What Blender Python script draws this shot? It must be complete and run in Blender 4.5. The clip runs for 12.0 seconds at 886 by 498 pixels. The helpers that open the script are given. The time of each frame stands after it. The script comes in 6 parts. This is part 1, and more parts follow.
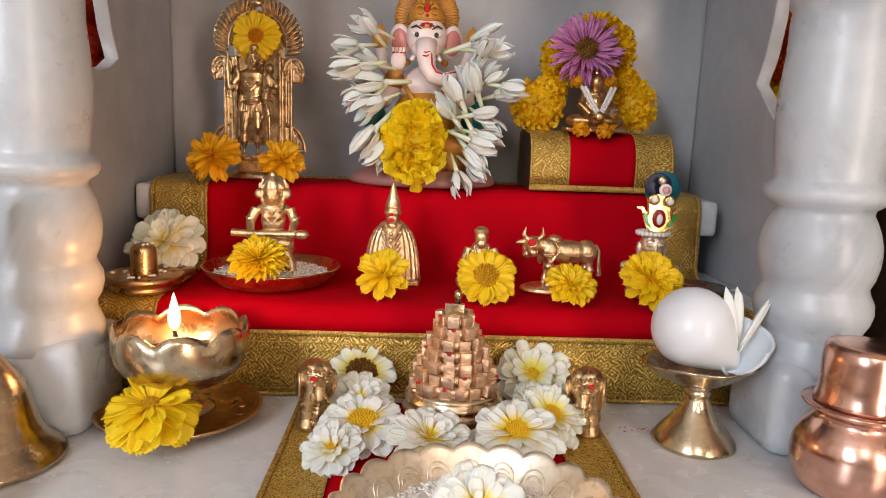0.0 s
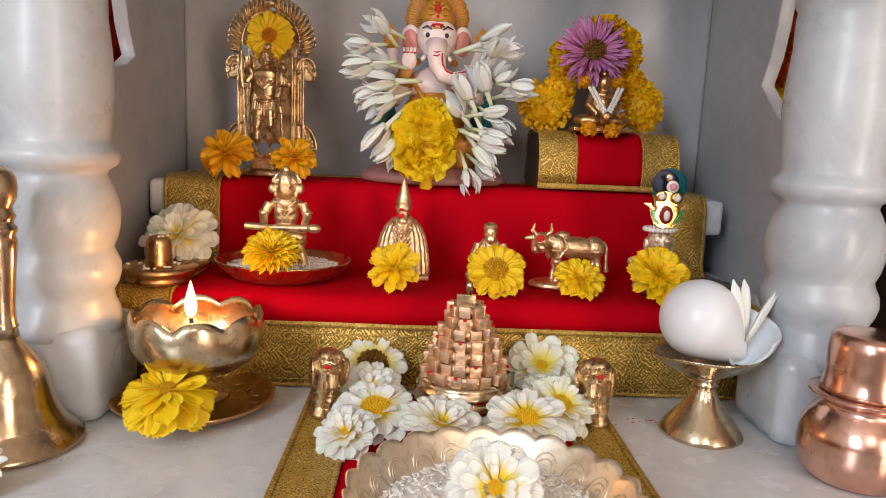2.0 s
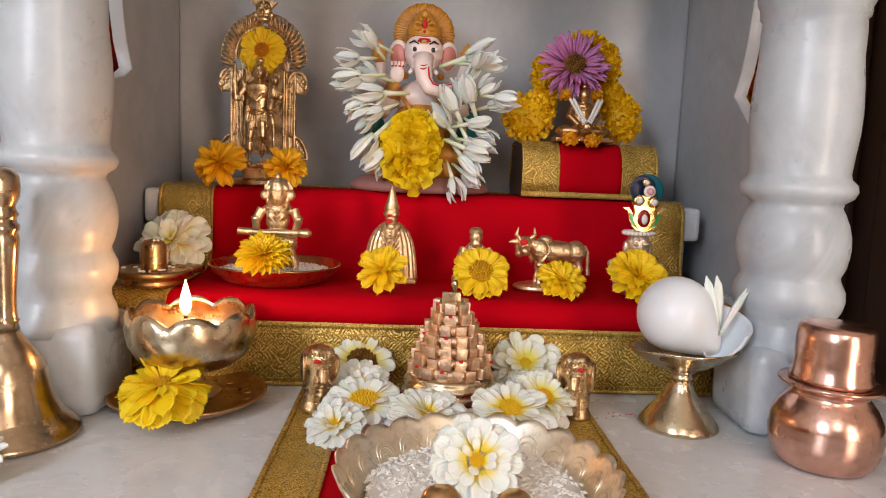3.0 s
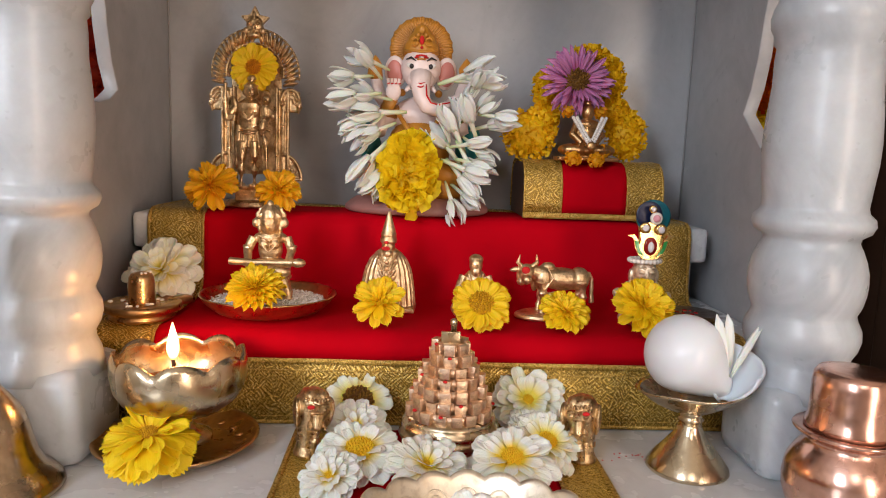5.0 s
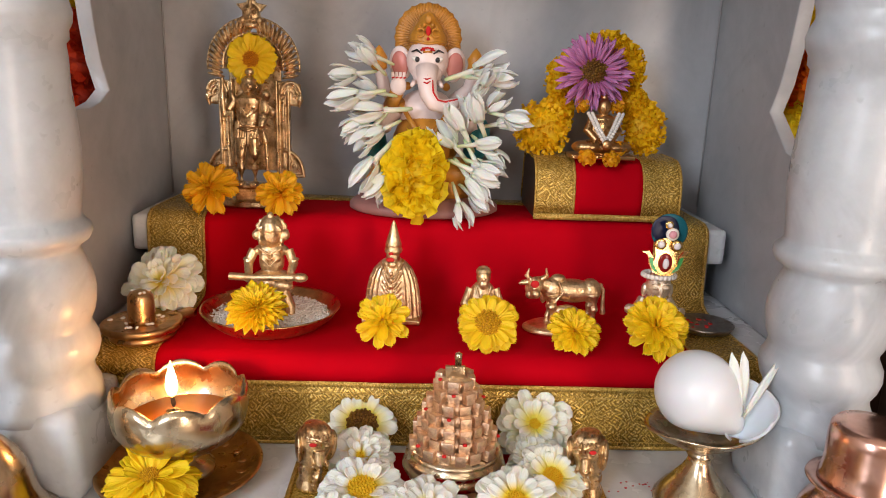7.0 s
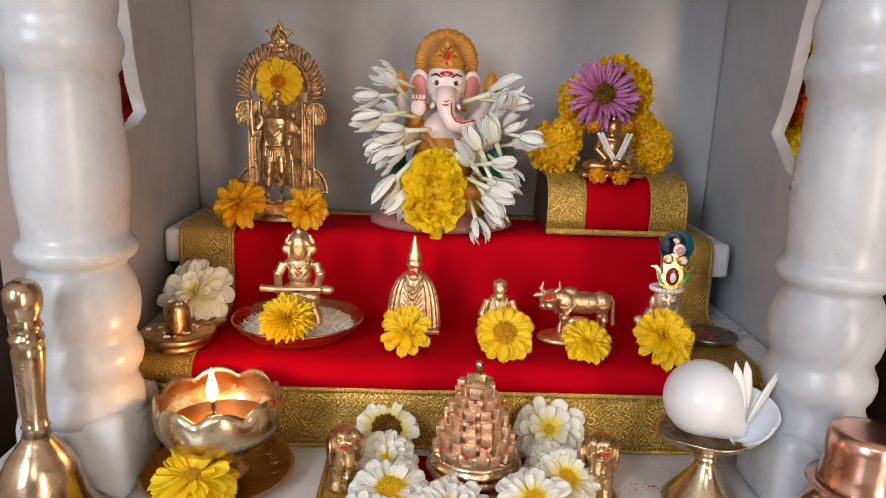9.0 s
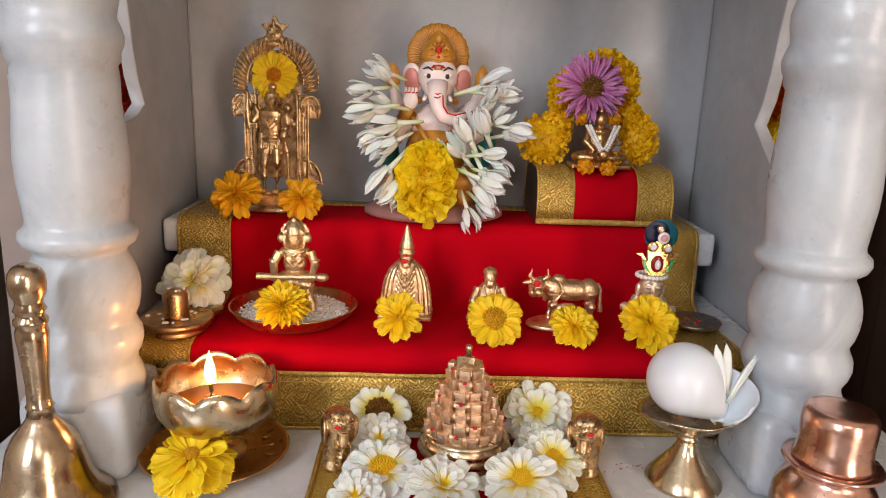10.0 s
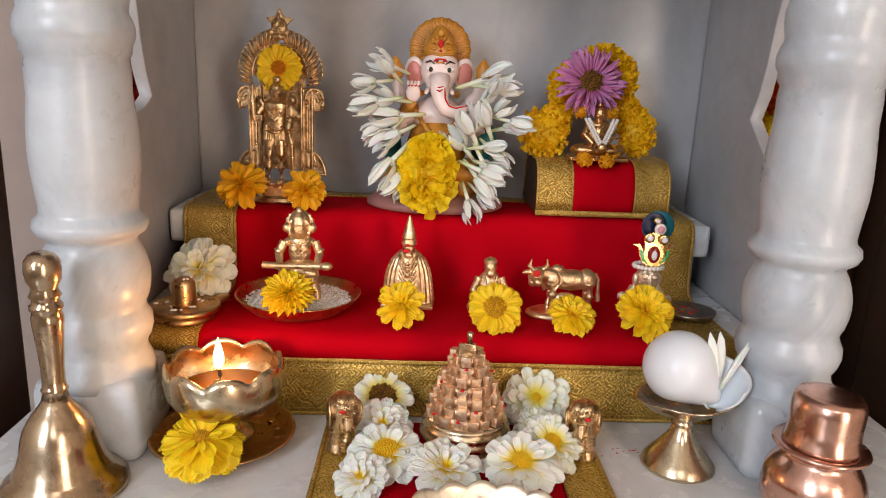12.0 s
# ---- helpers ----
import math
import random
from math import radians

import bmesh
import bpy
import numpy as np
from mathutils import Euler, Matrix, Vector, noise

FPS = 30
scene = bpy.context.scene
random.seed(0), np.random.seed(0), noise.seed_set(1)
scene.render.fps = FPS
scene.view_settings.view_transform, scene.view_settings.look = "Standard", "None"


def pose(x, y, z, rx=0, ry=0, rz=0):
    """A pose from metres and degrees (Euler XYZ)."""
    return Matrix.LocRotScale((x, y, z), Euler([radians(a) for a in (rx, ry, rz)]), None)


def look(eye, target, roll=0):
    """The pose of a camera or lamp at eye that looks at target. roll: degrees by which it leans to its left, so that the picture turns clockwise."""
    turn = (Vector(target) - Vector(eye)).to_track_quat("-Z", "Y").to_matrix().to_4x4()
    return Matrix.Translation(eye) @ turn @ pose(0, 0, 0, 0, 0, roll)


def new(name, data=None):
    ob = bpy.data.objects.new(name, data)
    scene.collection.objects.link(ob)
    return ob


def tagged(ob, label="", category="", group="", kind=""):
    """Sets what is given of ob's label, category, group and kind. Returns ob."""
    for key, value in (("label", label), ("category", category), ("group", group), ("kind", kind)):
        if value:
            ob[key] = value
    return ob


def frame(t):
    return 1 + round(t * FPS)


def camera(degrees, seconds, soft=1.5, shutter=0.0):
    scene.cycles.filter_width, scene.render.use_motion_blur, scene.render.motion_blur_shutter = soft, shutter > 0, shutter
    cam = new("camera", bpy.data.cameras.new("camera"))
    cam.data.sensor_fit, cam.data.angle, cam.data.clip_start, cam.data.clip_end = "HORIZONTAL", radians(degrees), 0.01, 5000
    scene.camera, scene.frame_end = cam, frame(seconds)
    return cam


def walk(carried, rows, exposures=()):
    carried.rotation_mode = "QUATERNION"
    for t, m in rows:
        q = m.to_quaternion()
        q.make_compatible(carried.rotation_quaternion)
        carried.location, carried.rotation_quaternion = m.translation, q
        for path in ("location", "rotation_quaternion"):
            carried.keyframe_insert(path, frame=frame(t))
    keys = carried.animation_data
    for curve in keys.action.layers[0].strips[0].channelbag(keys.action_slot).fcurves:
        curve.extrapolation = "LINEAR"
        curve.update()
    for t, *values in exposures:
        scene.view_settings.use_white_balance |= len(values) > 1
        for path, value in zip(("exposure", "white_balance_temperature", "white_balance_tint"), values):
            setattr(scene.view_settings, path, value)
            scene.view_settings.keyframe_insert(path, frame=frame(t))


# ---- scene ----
cam = camera(64.1, 12.0, 1.0)
METRES, EYE, TILT, LEAN, TURN = 0.28, 0.198, -9.8, -2.1, -1.8
ROWS = [
    (0.0, 0.0, 0.0, 0.0, -0.0, -0.0, 0.0),
    (0.5, -0.0072, -0.0032, -0.0155, 0.1, 0.35, -0.12),
    (1.0, -0.0166, -0.001, -0.032, 0.26, 0.11, -0.15),
    (1.5, -0.02, -0.0128, -0.028, 0.21, 0.38, -0.22),
    (2.0, -0.0256, -0.0289, -0.0469, 0.07, 0.92, -0.38),
    (2.5, -0.0159, -0.0809, -0.096, -0.4, 2.15, -0.22),
    (4.5, -0.0145, -0.1081, -0.1168, -0.95, 3.41, -0.04),
    (5.0, -0.0099, -0.0274, 0.0128, -0.67, 1.88, 0.17),
    (5.5, 0.0004, 0.0731, 0.1539, -0.23, -1.44, 0.44),
    (6.0, 0.0073, 0.1086, 0.2497, 0.28, -3.75, 0.26),
    (6.5, 0.0151, 0.0823, 0.2557, 0.55, -4.24, 0.1),
    (8.5, -0.0032, -0.0391, 0.2849, 0.58, -3.72, 0.12),
    (9.0, -0.0301, -0.0639, 0.2836, 0.79, -3.56, -0.03),
    (9.5, -0.0233, -0.0988, 0.2755, 0.6, -3.64, 0.16),
    (10.0, -0.0155, -0.1213, 0.2628, 0.48, -3.82, 0.01),
    (10.5, -0.0264, -0.1228, 0.2557, 0.51, -4.09, -0.09),
    (11.0, -0.0329, -0.1425, 0.2598, 0.3, -4.2, -0.11),
    (11.5, -0.0328, -0.1583, 0.2625, 0.29, -4.34, -0.2),
    (12.0, -0.0285, -0.1701, 0.2593, 0.28, -4.43, -0.23),
]
walk(cam, [(t, pose(0, 0, EYE, TILT, LEAN, TURN) @ pose(METRES * x, METRES * y, METRES * z, 90 + pitch, roll, yaw)) for t, x, y, z, yaw, pitch, roll in ROWS],
     exposures=[(0.0, -0.06), (2.5, -0.09), (4.5, -0.18), (5.0, -0.12), (5.5, -0.03), (6.5, 0.03), (8.5, 0.0), (9.5, -0.01), (10.5, -0.04), (12.0, -0.06)])


# ---- world, daylight and lamps ----
world = bpy.data.worlds.new("world")
scene.world = world
world.use_nodes = True
wn = world.node_tree
sky = wn.nodes.new("ShaderNodeTexSky")
sky.sky_type, sky.sun_disc = "NISHITA", False
sky.sun_elevation, sky.sun_rotation = radians(40), radians(200)
wn.nodes["Background"].inputs["Strength"].default_value = 0.12
wn.links.new(sky.outputs["Color"], wn.nodes["Background"].inputs["Color"])


def area_lamp(name, eye, target, sx, sy, watts, colour):
    data = bpy.data.lights.new(name, "AREA")
    data.shape, data.size, data.size_y, data.energy, data.color = "RECTANGLE", sx, sy, watts, colour
    ob = new(name, data)
    ob.matrix_world = look(eye, target)
    return ob


def point_lamp(name, place, watts, colour, radius):
    data = bpy.data.lights.new(name, "POINT")
    data.energy, data.color, data.shadow_soft_size = watts, colour, radius
    ob = new(name, data)
    ob.location = place
    return ob


# daylight of the unseen window behind the camera's left shoulder
area_lamp("window_daylight", (-1.25, -1.66, 0.95), (-0.80, 0.0, 0.35), 0.60, 1.1, 39, (0.84, 0.88, 0.98))
# added frontal fill that brightens the flowers; no window is known there
area_lamp("front_fill", (0.05, -1.66, 1.25), (0.05, 0.0, 0.40), 0.50, 0.6, 6, (1.0, 0.84, 0.73))
# added warm fill from the right, to brighten and brown the left wall
area_lamp("warm_right_fill", (1.10, -1.66, 0.30), (0.9, 0.0, 0.25), 0.4, 1.6, 30, (1.0, 0.775, 0.635))
point_lamp("flame_light", (-0.149, 0.431, 0.0835), 0.25, (1.0, 0.44, 0.14), 0.009)

# ---- materials ----


class Nodes:
    """A small writer of node materials."""

    def __init__(self, name):
        self.mat = bpy.data.materials.new(name)
        self.mat.use_nodes = True
        self.tree = self.mat.node_tree
        self.bsdf = self.tree.nodes["Principled BSDF"]

    def add(self, kind, **inputs):
        n = self.tree.nodes.new(kind)
        for key, value in inputs.items():
            n.inputs[key.replace("_", " ")].default_value = value
        return n

    def link(self, a, b):
        self.tree.links.new(a, b)

    def coords(self, which="Object"):
        return self.add("ShaderNodeTexCoord").outputs[which]

    def noise(self, scale, detail=3.0, rough=0.55, at=None, distortion=0.0):
        n = self.add("ShaderNodeTexNoise", Scale=scale, Detail=detail, Roughness=rough, Distortion=distortion)
        self.link(at or self.coords(), n.inputs["Vector"])
        return n.outputs["Fac"]

    def voronoi(self, scale, feature="F1", at=None):
        n = self.add("ShaderNodeTexVoronoi", Scale=scale)
        n.feature = feature
        self.link(at or self.coords(), n.inputs["Vector"])
        return n

    def ramp(self, fac, stops):
        n = self.add("ShaderNodeValToRGB")
        el = n.color_ramp.elements
        while len(el) < len(stops):
            el.new(0.5)
        for e, (p, c) in zip(el, stops):
            e.position, e.color = p, (*c, 1)
        self.link(fac, n.inputs["Fac"])
        return n.outputs["Color"]

    def mix(self, fac, a, b, mode="MIX"):
        n = self.tree.nodes.new("ShaderNodeMix")
        n.data_type, n.blend_type = "RGBA", mode
        for socket, v in ((n.inputs[0], fac), (n.inputs[6], a), (n.inputs[7], b)):
            if isinstance(v, (int, float)):
                socket.default_value = v
            elif isinstance(v, tuple):
                socket.default_value = (*v, 1)
            else:
                self.link(v, socket)
        return n.outputs[2]

    def bump(self, height, strength, distance, after=None):
        n = self.add("ShaderNodeBump", Strength=strength, Distance=distance)
        self.link(height, n.inputs["Height"])
        if after:
            self.link(after, n.inputs["Normal"])
        return n.outputs["Normal"]

    def leafy(self, mat, colour, share):
        """Lets part of the light through thin petals."""
        t = self.add("ShaderNodeBsdfTranslucent")
        self.link(colour, t.inputs["Color"])
        mix = self.add("ShaderNodeMixShader", Fac=share)
        self.link(self.bsdf.outputs[0], mix.inputs[1])
        self.link(t.outputs[0], mix.inputs[2])
        self.link(mix.outputs[0], self.tree.nodes["Material Output"].inputs["Surface"])
        return mat

    def done(self, colour=None, rough=None, normal=None, metal=0.0, **rest):
        b = self.bsdf
        b.inputs["Metallic"].default_value = metal
        for key, v in (("Base Color", colour), ("Roughness", rough)):
            if v is None:
                continue
            if isinstance(v, tuple):
                b.inputs[key].default_value = (*v, 1)
            elif isinstance(v, (int, float)):
                b.inputs[key].default_value = v
            else:
                self.link(v, b.inputs[key])
        if normal:
            self.link(normal, b.inputs["Normal"])
        for key, v in rest.items():
            b.inputs[key.replace("_", " ")].default_value = v
        return self.mat


def marble(name, light, vein, rough, pits=0.15):
    m = Nodes(name)
    big = m.noise(9, 5, 0.6, distortion=1.2)
    c = m.ramp(big, [(0.3, vein), (0.52, light), (0.75, tuple(0.96 * v for v in light))])
    fine = m.noise(70, 4, 0.65)
    c = m.mix(m.ramp(fine, [(0.35, (0.14,) * 3), (0.6, (0,) * 3)]), c, tuple(0.75 * v for v in vein))
    specks = m.noise(130, 2, 0.4)
    c = m.mix(m.ramp(specks, [(0.70, (0,) * 3), (0.80, (0.35,) * 3)]), c, tuple(0.6 * v for v in vein))
    r = m.ramp(m.noise(38, 3), [(0.3, (rough * 0.75,) * 3), (0.7, (rough * 1.35,) * 3)])
    n = m.bump(m.noise(300, 2), pits, 0.0004)
    n = m.bump(m.noise(22, 3), 0.25, 0.002, n)
    return m.done(c, r, n, Subsurface_Weight=0.06, Subsurface_Scale=0.01)


def metal(name, bright, dull, rough, scale=40, relief=0.25, grain=260, chase=0.0):
    m = Nodes(name)
    c = m.mix(m.ramp(m.noise(scale, 4, 0.6), [(0.35, (0,) * 3), (0.68, (1,) * 3)]), bright, dull)
    c = m.mix(m.ramp(m.noise(scale * 5, 3), [(0.5, (0,) * 3), (0.75, (0.5,) * 3)]), c, tuple(0.55 * v for v in dull))
    r = m.ramp(m.noise(scale * 2.2, 3), [(0.3, (rough * 0.7,) * 3), (0.7, (rough * 1.5,) * 3)])
    n = m.bump(m.noise(grain, 3), relief, 0.0006)
    if chase:
        n = m.bump(m.noise(200, 2, distortion=0.4), chase, 0.0014, n)
    return m.done(c, r, n, metal=1.0)


def zari(name, bright, dark, motif=85.0, cover=0.5):
    """Woven gold: key-like figures of bright thread on a darker ground of fine ribs, laid along the cloth."""
    m = Nodes(name)
    sep = m.add("ShaderNodeSeparateXYZ")
    m.link(m.coords(), sep.inputs[0])
    along = m.add("ShaderNodeMath")
    m.link(sep.outputs["Y"], along.inputs[0])
    m.link(sep.outputs["Z"], along.inputs[1])
    flat = m.add("ShaderNodeCombineXYZ")
    m.link(sep.outputs["X"], flat.inputs[0])
    m.link(along.outputs[0], flat.inputs[1])
    drift = m.add("ShaderNodeTexNoise", Scale=70.0, Detail=1.0)
    m.link(flat.outputs[0], drift.inputs["Vector"])
    push = m.add("ShaderNodeVectorMath")
    push.operation = "SCALE"
    push.inputs[3].default_value = 0.010
    m.link(drift.outputs["Color"], push.inputs[0])
    sway = m.add("ShaderNodeVectorMath")
    m.link(flat.outputs[0], sway.inputs[0])
    m.link(push.outputs[0], sway.inputs[1])
    at = flat.outputs[0]
    figure = m.voronoi(motif, at=sway.outputs[0])
    figure.voronoi_dimensions, figure.distance = "2D", "MANHATTAN"
    figure.inputs["Randomness"].default_value = 0.9
    keys = m.add("ShaderNodeMath")
    keys.operation = "MULTIPLY"
    keys.inputs[1].default_value = 21.0
    m.link(figure.outputs["Distance"], keys.inputs[0])
    bands = m.add("ShaderNodeMath")
    bands.operation = "SINE"
    m.link(keys.outputs[0], bands.inputs[0])
    cell = m.voronoi(1300, at=at)
    cell.voronoi_dimensions = "2D"
    ribs = m.add("ShaderNodeTexWave", Scale=330.0, Distortion=0.6)
    ribs.bands_direction = "DIAGONAL"
    m.link(at, ribs.inputs["Vector"])
    # the palest cells put the gold's sparkle into the colour
    thread = m.ramp(cell.outputs["Color"], [(0.25, tuple(0.55 * v for v in bright)), (0.55, bright), (0.85, (1.0, 0.86, 0.42))])
    ground = m.mix(m.ramp(ribs.outputs["Fac"], [(0.3, (0,) * 3), (0.7, (0.30,) * 3)]), dark, bright)
    ground = m.mix(m.ramp(cell.outputs["Color"], [(0.72, (0,) * 3), (0.88, (0.6,) * 3)]), ground, bright)
    shown = m.ramp(bands.outputs[0], [(cover - 0.12, (0,) * 3), (cover + 0.12, (1,) * 3)])
    worn = m.ramp(m.noise(60, 3), [(0.35, (0.35,) * 3), (0.6, (1,) * 3)])
    c = m.mix(m.mix(1.0, shown, worn, "MULTIPLY"), ground, thread)
    n = m.bump(cell.outputs["Color"], 0.55, 0.0005)
    n = m.bump(bands.outputs[0], 0.35, 0.0005, n)
    r = m.ramp(cell.outputs["Color"], [(0.2, (0.24,) * 3), (0.8, (0.5,) * 3)])
    return m.done(c, r, n, metal=0.5)


def petal_paint(name, inner, outer, at=0.3, spread=0.25, rough=0.55, tone=0.12):
    m = Nodes(name)
    sep = m.add("ShaderNodeSeparateXYZ")
    m.link(m.coords(), sep.inputs[0])
    c = m.ramp(sep.outputs["X"], [(max(0, at - spread / 2), inner), (at + spread / 2, outer)])
    info = m.add("ShaderNodeObjectInfo")
    c = m.mix(m.ramp(info.outputs["Random"], [(0.0, (0,) * 3), (1.0, (tone * 3,) * 3)]), c, tuple(0.80 * v for v in outer))
    streak = m.add("ShaderNodeTexNoise", Scale=9.0, Detail=2.0)
    mp = m.add("ShaderNodeMapping", Scale=(0.6, 6, 1))
    m.link(m.coords(), mp.inputs["Vector"])
    m.link(mp.outputs["Vector"], streak.inputs["Vector"])
    c = m.mix(m.ramp(streak.outputs["Fac"], [(0.55, (0,) * 3), (0.8, (0.16,) * 3)]), c, tuple(0.9 * v for v in inner))
    n = m.bump(streak.outputs["Fac"], 0.2, 0.02)
    return m.leafy(m.done(c, rough, n, Subsurface_Weight=0.25, Subsurface_Scale=0.004), c, 0.10)


def ruffle_paint(name, a, b):
    m = Nodes(name)
    g = m.add("ShaderNodeNewGeometry")
    c = m.ramp(g.outputs["Random Per Island"], [(0.0, a), (1.0, b)])
    c = m.mix(m.ramp(m.noise(260, 2), [(0.45, (0,) * 3), (0.7, (0.4,) * 3)]), c, tuple(0.7 * v for v in a))
    return m.leafy(m.done(c, 0.6, m.bump(m.noise(500, 2), 0.3, 0.0005)), c, 0.38)


def plain(name, colour, rough, metal_part=0.0, scale=60, vary=0.25, relief=0.15, **rest):
    m = Nodes(name)
    c = m.mix(m.ramp(m.noise(scale, 4), [(0.35, (0,) * 3), (0.7, (vary,) * 3)]), colour, tuple(0.6 * v for v in colour))
    return m.done(c, rough, m.bump(m.noise(scale * 6, 3), relief, 0.0005), metal=metal_part, **rest)


def glow(name, stops, power):
    m = Nodes(name)
    sep = m.add("ShaderNodeSeparateXYZ")
    m.link(m.coords("Generated"), sep.inputs[0])
    c = m.ramp(sep.outputs["Z"], stops)
    m.link(c, m.bsdf.inputs["Emission Color"])
    return m.done((0.0, 0.0, 0.0), 0.5, Emission_Strength=power)


M_PILLAR = marble("polished white marble", (0.51, 0.56, 0.60), (0.36, 0.40, 0.44), 0.32)
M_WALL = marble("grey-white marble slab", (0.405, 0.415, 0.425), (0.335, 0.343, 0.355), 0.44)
M_FLOOR = marble("white marble floor slab", (0.68, 0.70, 0.715), (0.54, 0.56, 0.575), 0.24)
M_BRASS = metal("old brass", (0.96, 0.74, 0.46), (0.60, 0.41, 0.21), 0.40, 110, 0.4, 520, 0.25)
M_BRASS_AGED = metal("aged brass", (0.86, 0.63, 0.36), (0.32, 0.21, 0.10), 0.33, 120, 0.4, 520, 0.25)
M_BRASS_SMOOTH = metal("spun brass", (0.68, 0.57, 0.40), (0.49, 0.39, 0.25), 0.24, 26, 0.12)
M_BRASS_PALE = metal("pale cast brass", (0.96, 0.76, 0.56), (0.66, 0.45, 0.30), 0.40, 90, 0.4, 520, 0.3)
M_BELL = metal("brown bell brass", (0.60, 0.475, 0.33), (0.42, 0.31, 0.20), 0.22, 26, 0.15)
M_BRONZE = metal("brown brass", (0.72, 0.46, 0.22), (0.50, 0.30, 0.13), 0.30, 40, 0.2)
M_COPPER = metal("polished copper", (0.80, 0.50, 0.40), (0.60, 0.34, 0.26), 0.21, 22, 0.05)
M_SILVER = metal("silvered brass", (0.98, 0.92, 0.79), (0.88, 0.77, 0.58), 0.40, 40, 0.25)
M_DULL = metal("dull silver", (0.42, 0.38, 0.34), (0.25, 0.21, 0.18), 0.34, 70, 0.3)
M_GOLD = metal("gilt", (0.98, 0.72, 0.30), (0.80, 0.52, 0.18), 0.22, 60, 0.1)
M_ZARI = zari("gold brocade", (0.96, 0.64, 0.12), (0.17, 0.095, 0.010), 95.0, 0.55)
M_ZARI_EDGE = zari("gold braid", (0.92, 0.62, 0.15), (0.40, 0.23, 0.03), 420.0)
M_ZARI_MAT = zari("bright gold brocade", (1.0, 0.72, 0.15), (0.36, 0.21, 0.02), 190.0, 0.42)


def red_cloth():
    m = Nodes("red satin cloth")
    w = m.add("ShaderNodeTexWave", Scale=900.0, Distortion=1.0)
    m.link(m.coords(), w.inputs["Vector"])
    c = m.mix(m.ramp(m.noise(14, 4), [(0.35, (0,) * 3), (0.7, (0.5,) * 3)]), (0.47, 0.0, 0.008), (0.39, 0.0, 0.006))
    n = m.bump(w.outputs["Fac"], 0.15, 0.0003)
    n = m.bump(m.noise(26, 3), 0.25, 0.003, n)
    return m.done(c, 0.8, n, Specular_IOR_Level=0.05)


M_RED = red_cloth()
M_YELLOW = petal_paint("yellow petal", (0.99, 0.46, 0.0), (1.0, 0.62, 0.003), 0.2, 0.4, tone=0.05)
M_BUTTER = petal_paint("lemon petal", (1.0, 0.52, 0.0), (1.0, 0.67, 0.004), 0.2, 0.4, tone=0.05)
M_ORANGE = petal_paint("amber petal", (0.96, 0.33, 0.0), (1.0, 0.47, 0.001), 0.2, 0.4, tone=0.06)
M_WHITE = petal_paint("white petal, yellow at the root", (0.97, 0.68, 0.01), (0.985, 0.965, 0.88), 0.38, 0.36, tone=0.04)
M_CREAM = petal_paint("cream petal", (0.97, 0.74, 0.05), (0.985, 0.955, 0.82), 0.48, 0.50, tone=0.05)
M_MAUVE = petal_paint("mauve petal", (0.36, 0.03, 0.20), (0.70, 0.25, 0.50), 0.45, 0.7, tone=0.25)
M_TUBEROSE = petal_paint("waxy white petal", (0.92, 0.93, 0.78), (0.93, 0.925, 0.87), 0.15, 0.4, 0.42, 0.05)
M_TUBE = petal_paint("green-white flower tube", (0.55, 0.66, 0.28), (0.92, 0.93, 0.84), 0.25, 0.5, 0.45, 0.05)
M_MARI = ruffle_paint("yellow marigold ruffle", (1.0, 0.73, 0.004), (1.0, 0.85, 0.02))
M_MARI_DEEP = ruffle_paint("golden marigold ruffle", (0.96, 0.57, 0.002), (0.98, 0.69, 0.008))
M_MARI_ORANGE = ruffle_paint("orange marigold ruffle", (0.95, 0.18, 0.005), (0.97, 0.34, 0.01))
M_MARI_AMBER = ruffle_paint("amber marigold ruffle", (0.85, 0.36, 0.002), (0.92, 0.50, 0.006))
M_MARI_RED = ruffle_paint("red garland ruffle", (0.66, 0.03, 0.008), (0.82, 0.09, 0.012))
M_EYE_Y = ruffle_paint("yellow flower eye", (0.66, 0.34, 0.005), (0.90, 0.56, 0.01))
M_EYE_A = ruffle_paint("amber flower eye", (0.62, 0.20, 0.003), (0.85, 0.36, 0.005))
M_EYE_L = ruffle_paint("lemon flower eye", (0.95, 0.58, 0.01), (1.0, 0.76, 0.03))
M_EYE_B = ruffle_paint("brown flower eye", (0.16, 0.06, 0.01), (0.36, 0.18, 0.02))
M_STEM = plain("green stem", (0.16, 0.26, 0.05), 0.5)
M_RICE = plain("rice grain", (0.92, 0.90, 0.85), 0.5, scale=400, vary=0.15)
M_OIL = plain("amber ghee", (0.62, 0.20, 0.02), 0.12, Subsurface_Weight=0.4, Subsurface_Scale=0.01)
M_WICK = plain("charred wick", (0.05, 0.03, 0.02), 0.9)
M_FLAME = glow("flame", [(0.0, (0.9, 0.25, 0.03)), (0.2, (1.0, 0.62, 0.22)), (0.6, (1.0, 0.82, 0.5)), (1.0, (1.0, 0.60, 0.20))], 8)
M_SKIN = plain("painted clay, pale pink", (0.88, 0.73, 0.68), 0.35, vary=0.25)
M_EAR = plain("painted clay, rose", (0.66, 0.24, 0.20), 0.4)
M_OCHRE = plain("painted clay, ochre gold", (0.60, 0.26, 0.03), 0.38, scale=120, vary=0.6, relief=0.5)
M_TEAL = plain("painted clay, teal", (0.01, 0.16, 0.17), 0.4)
M_BASE = plain("painted clay, dusky rose", (0.34, 0.16, 0.14), 0.5, vary=0.5)
M_VERMILION = plain("vermilion powder", (0.58, 0.012, 0.012), 0.85)
M_INK = plain("dark paint", (0.02, 0.015, 0.015), 0.4)
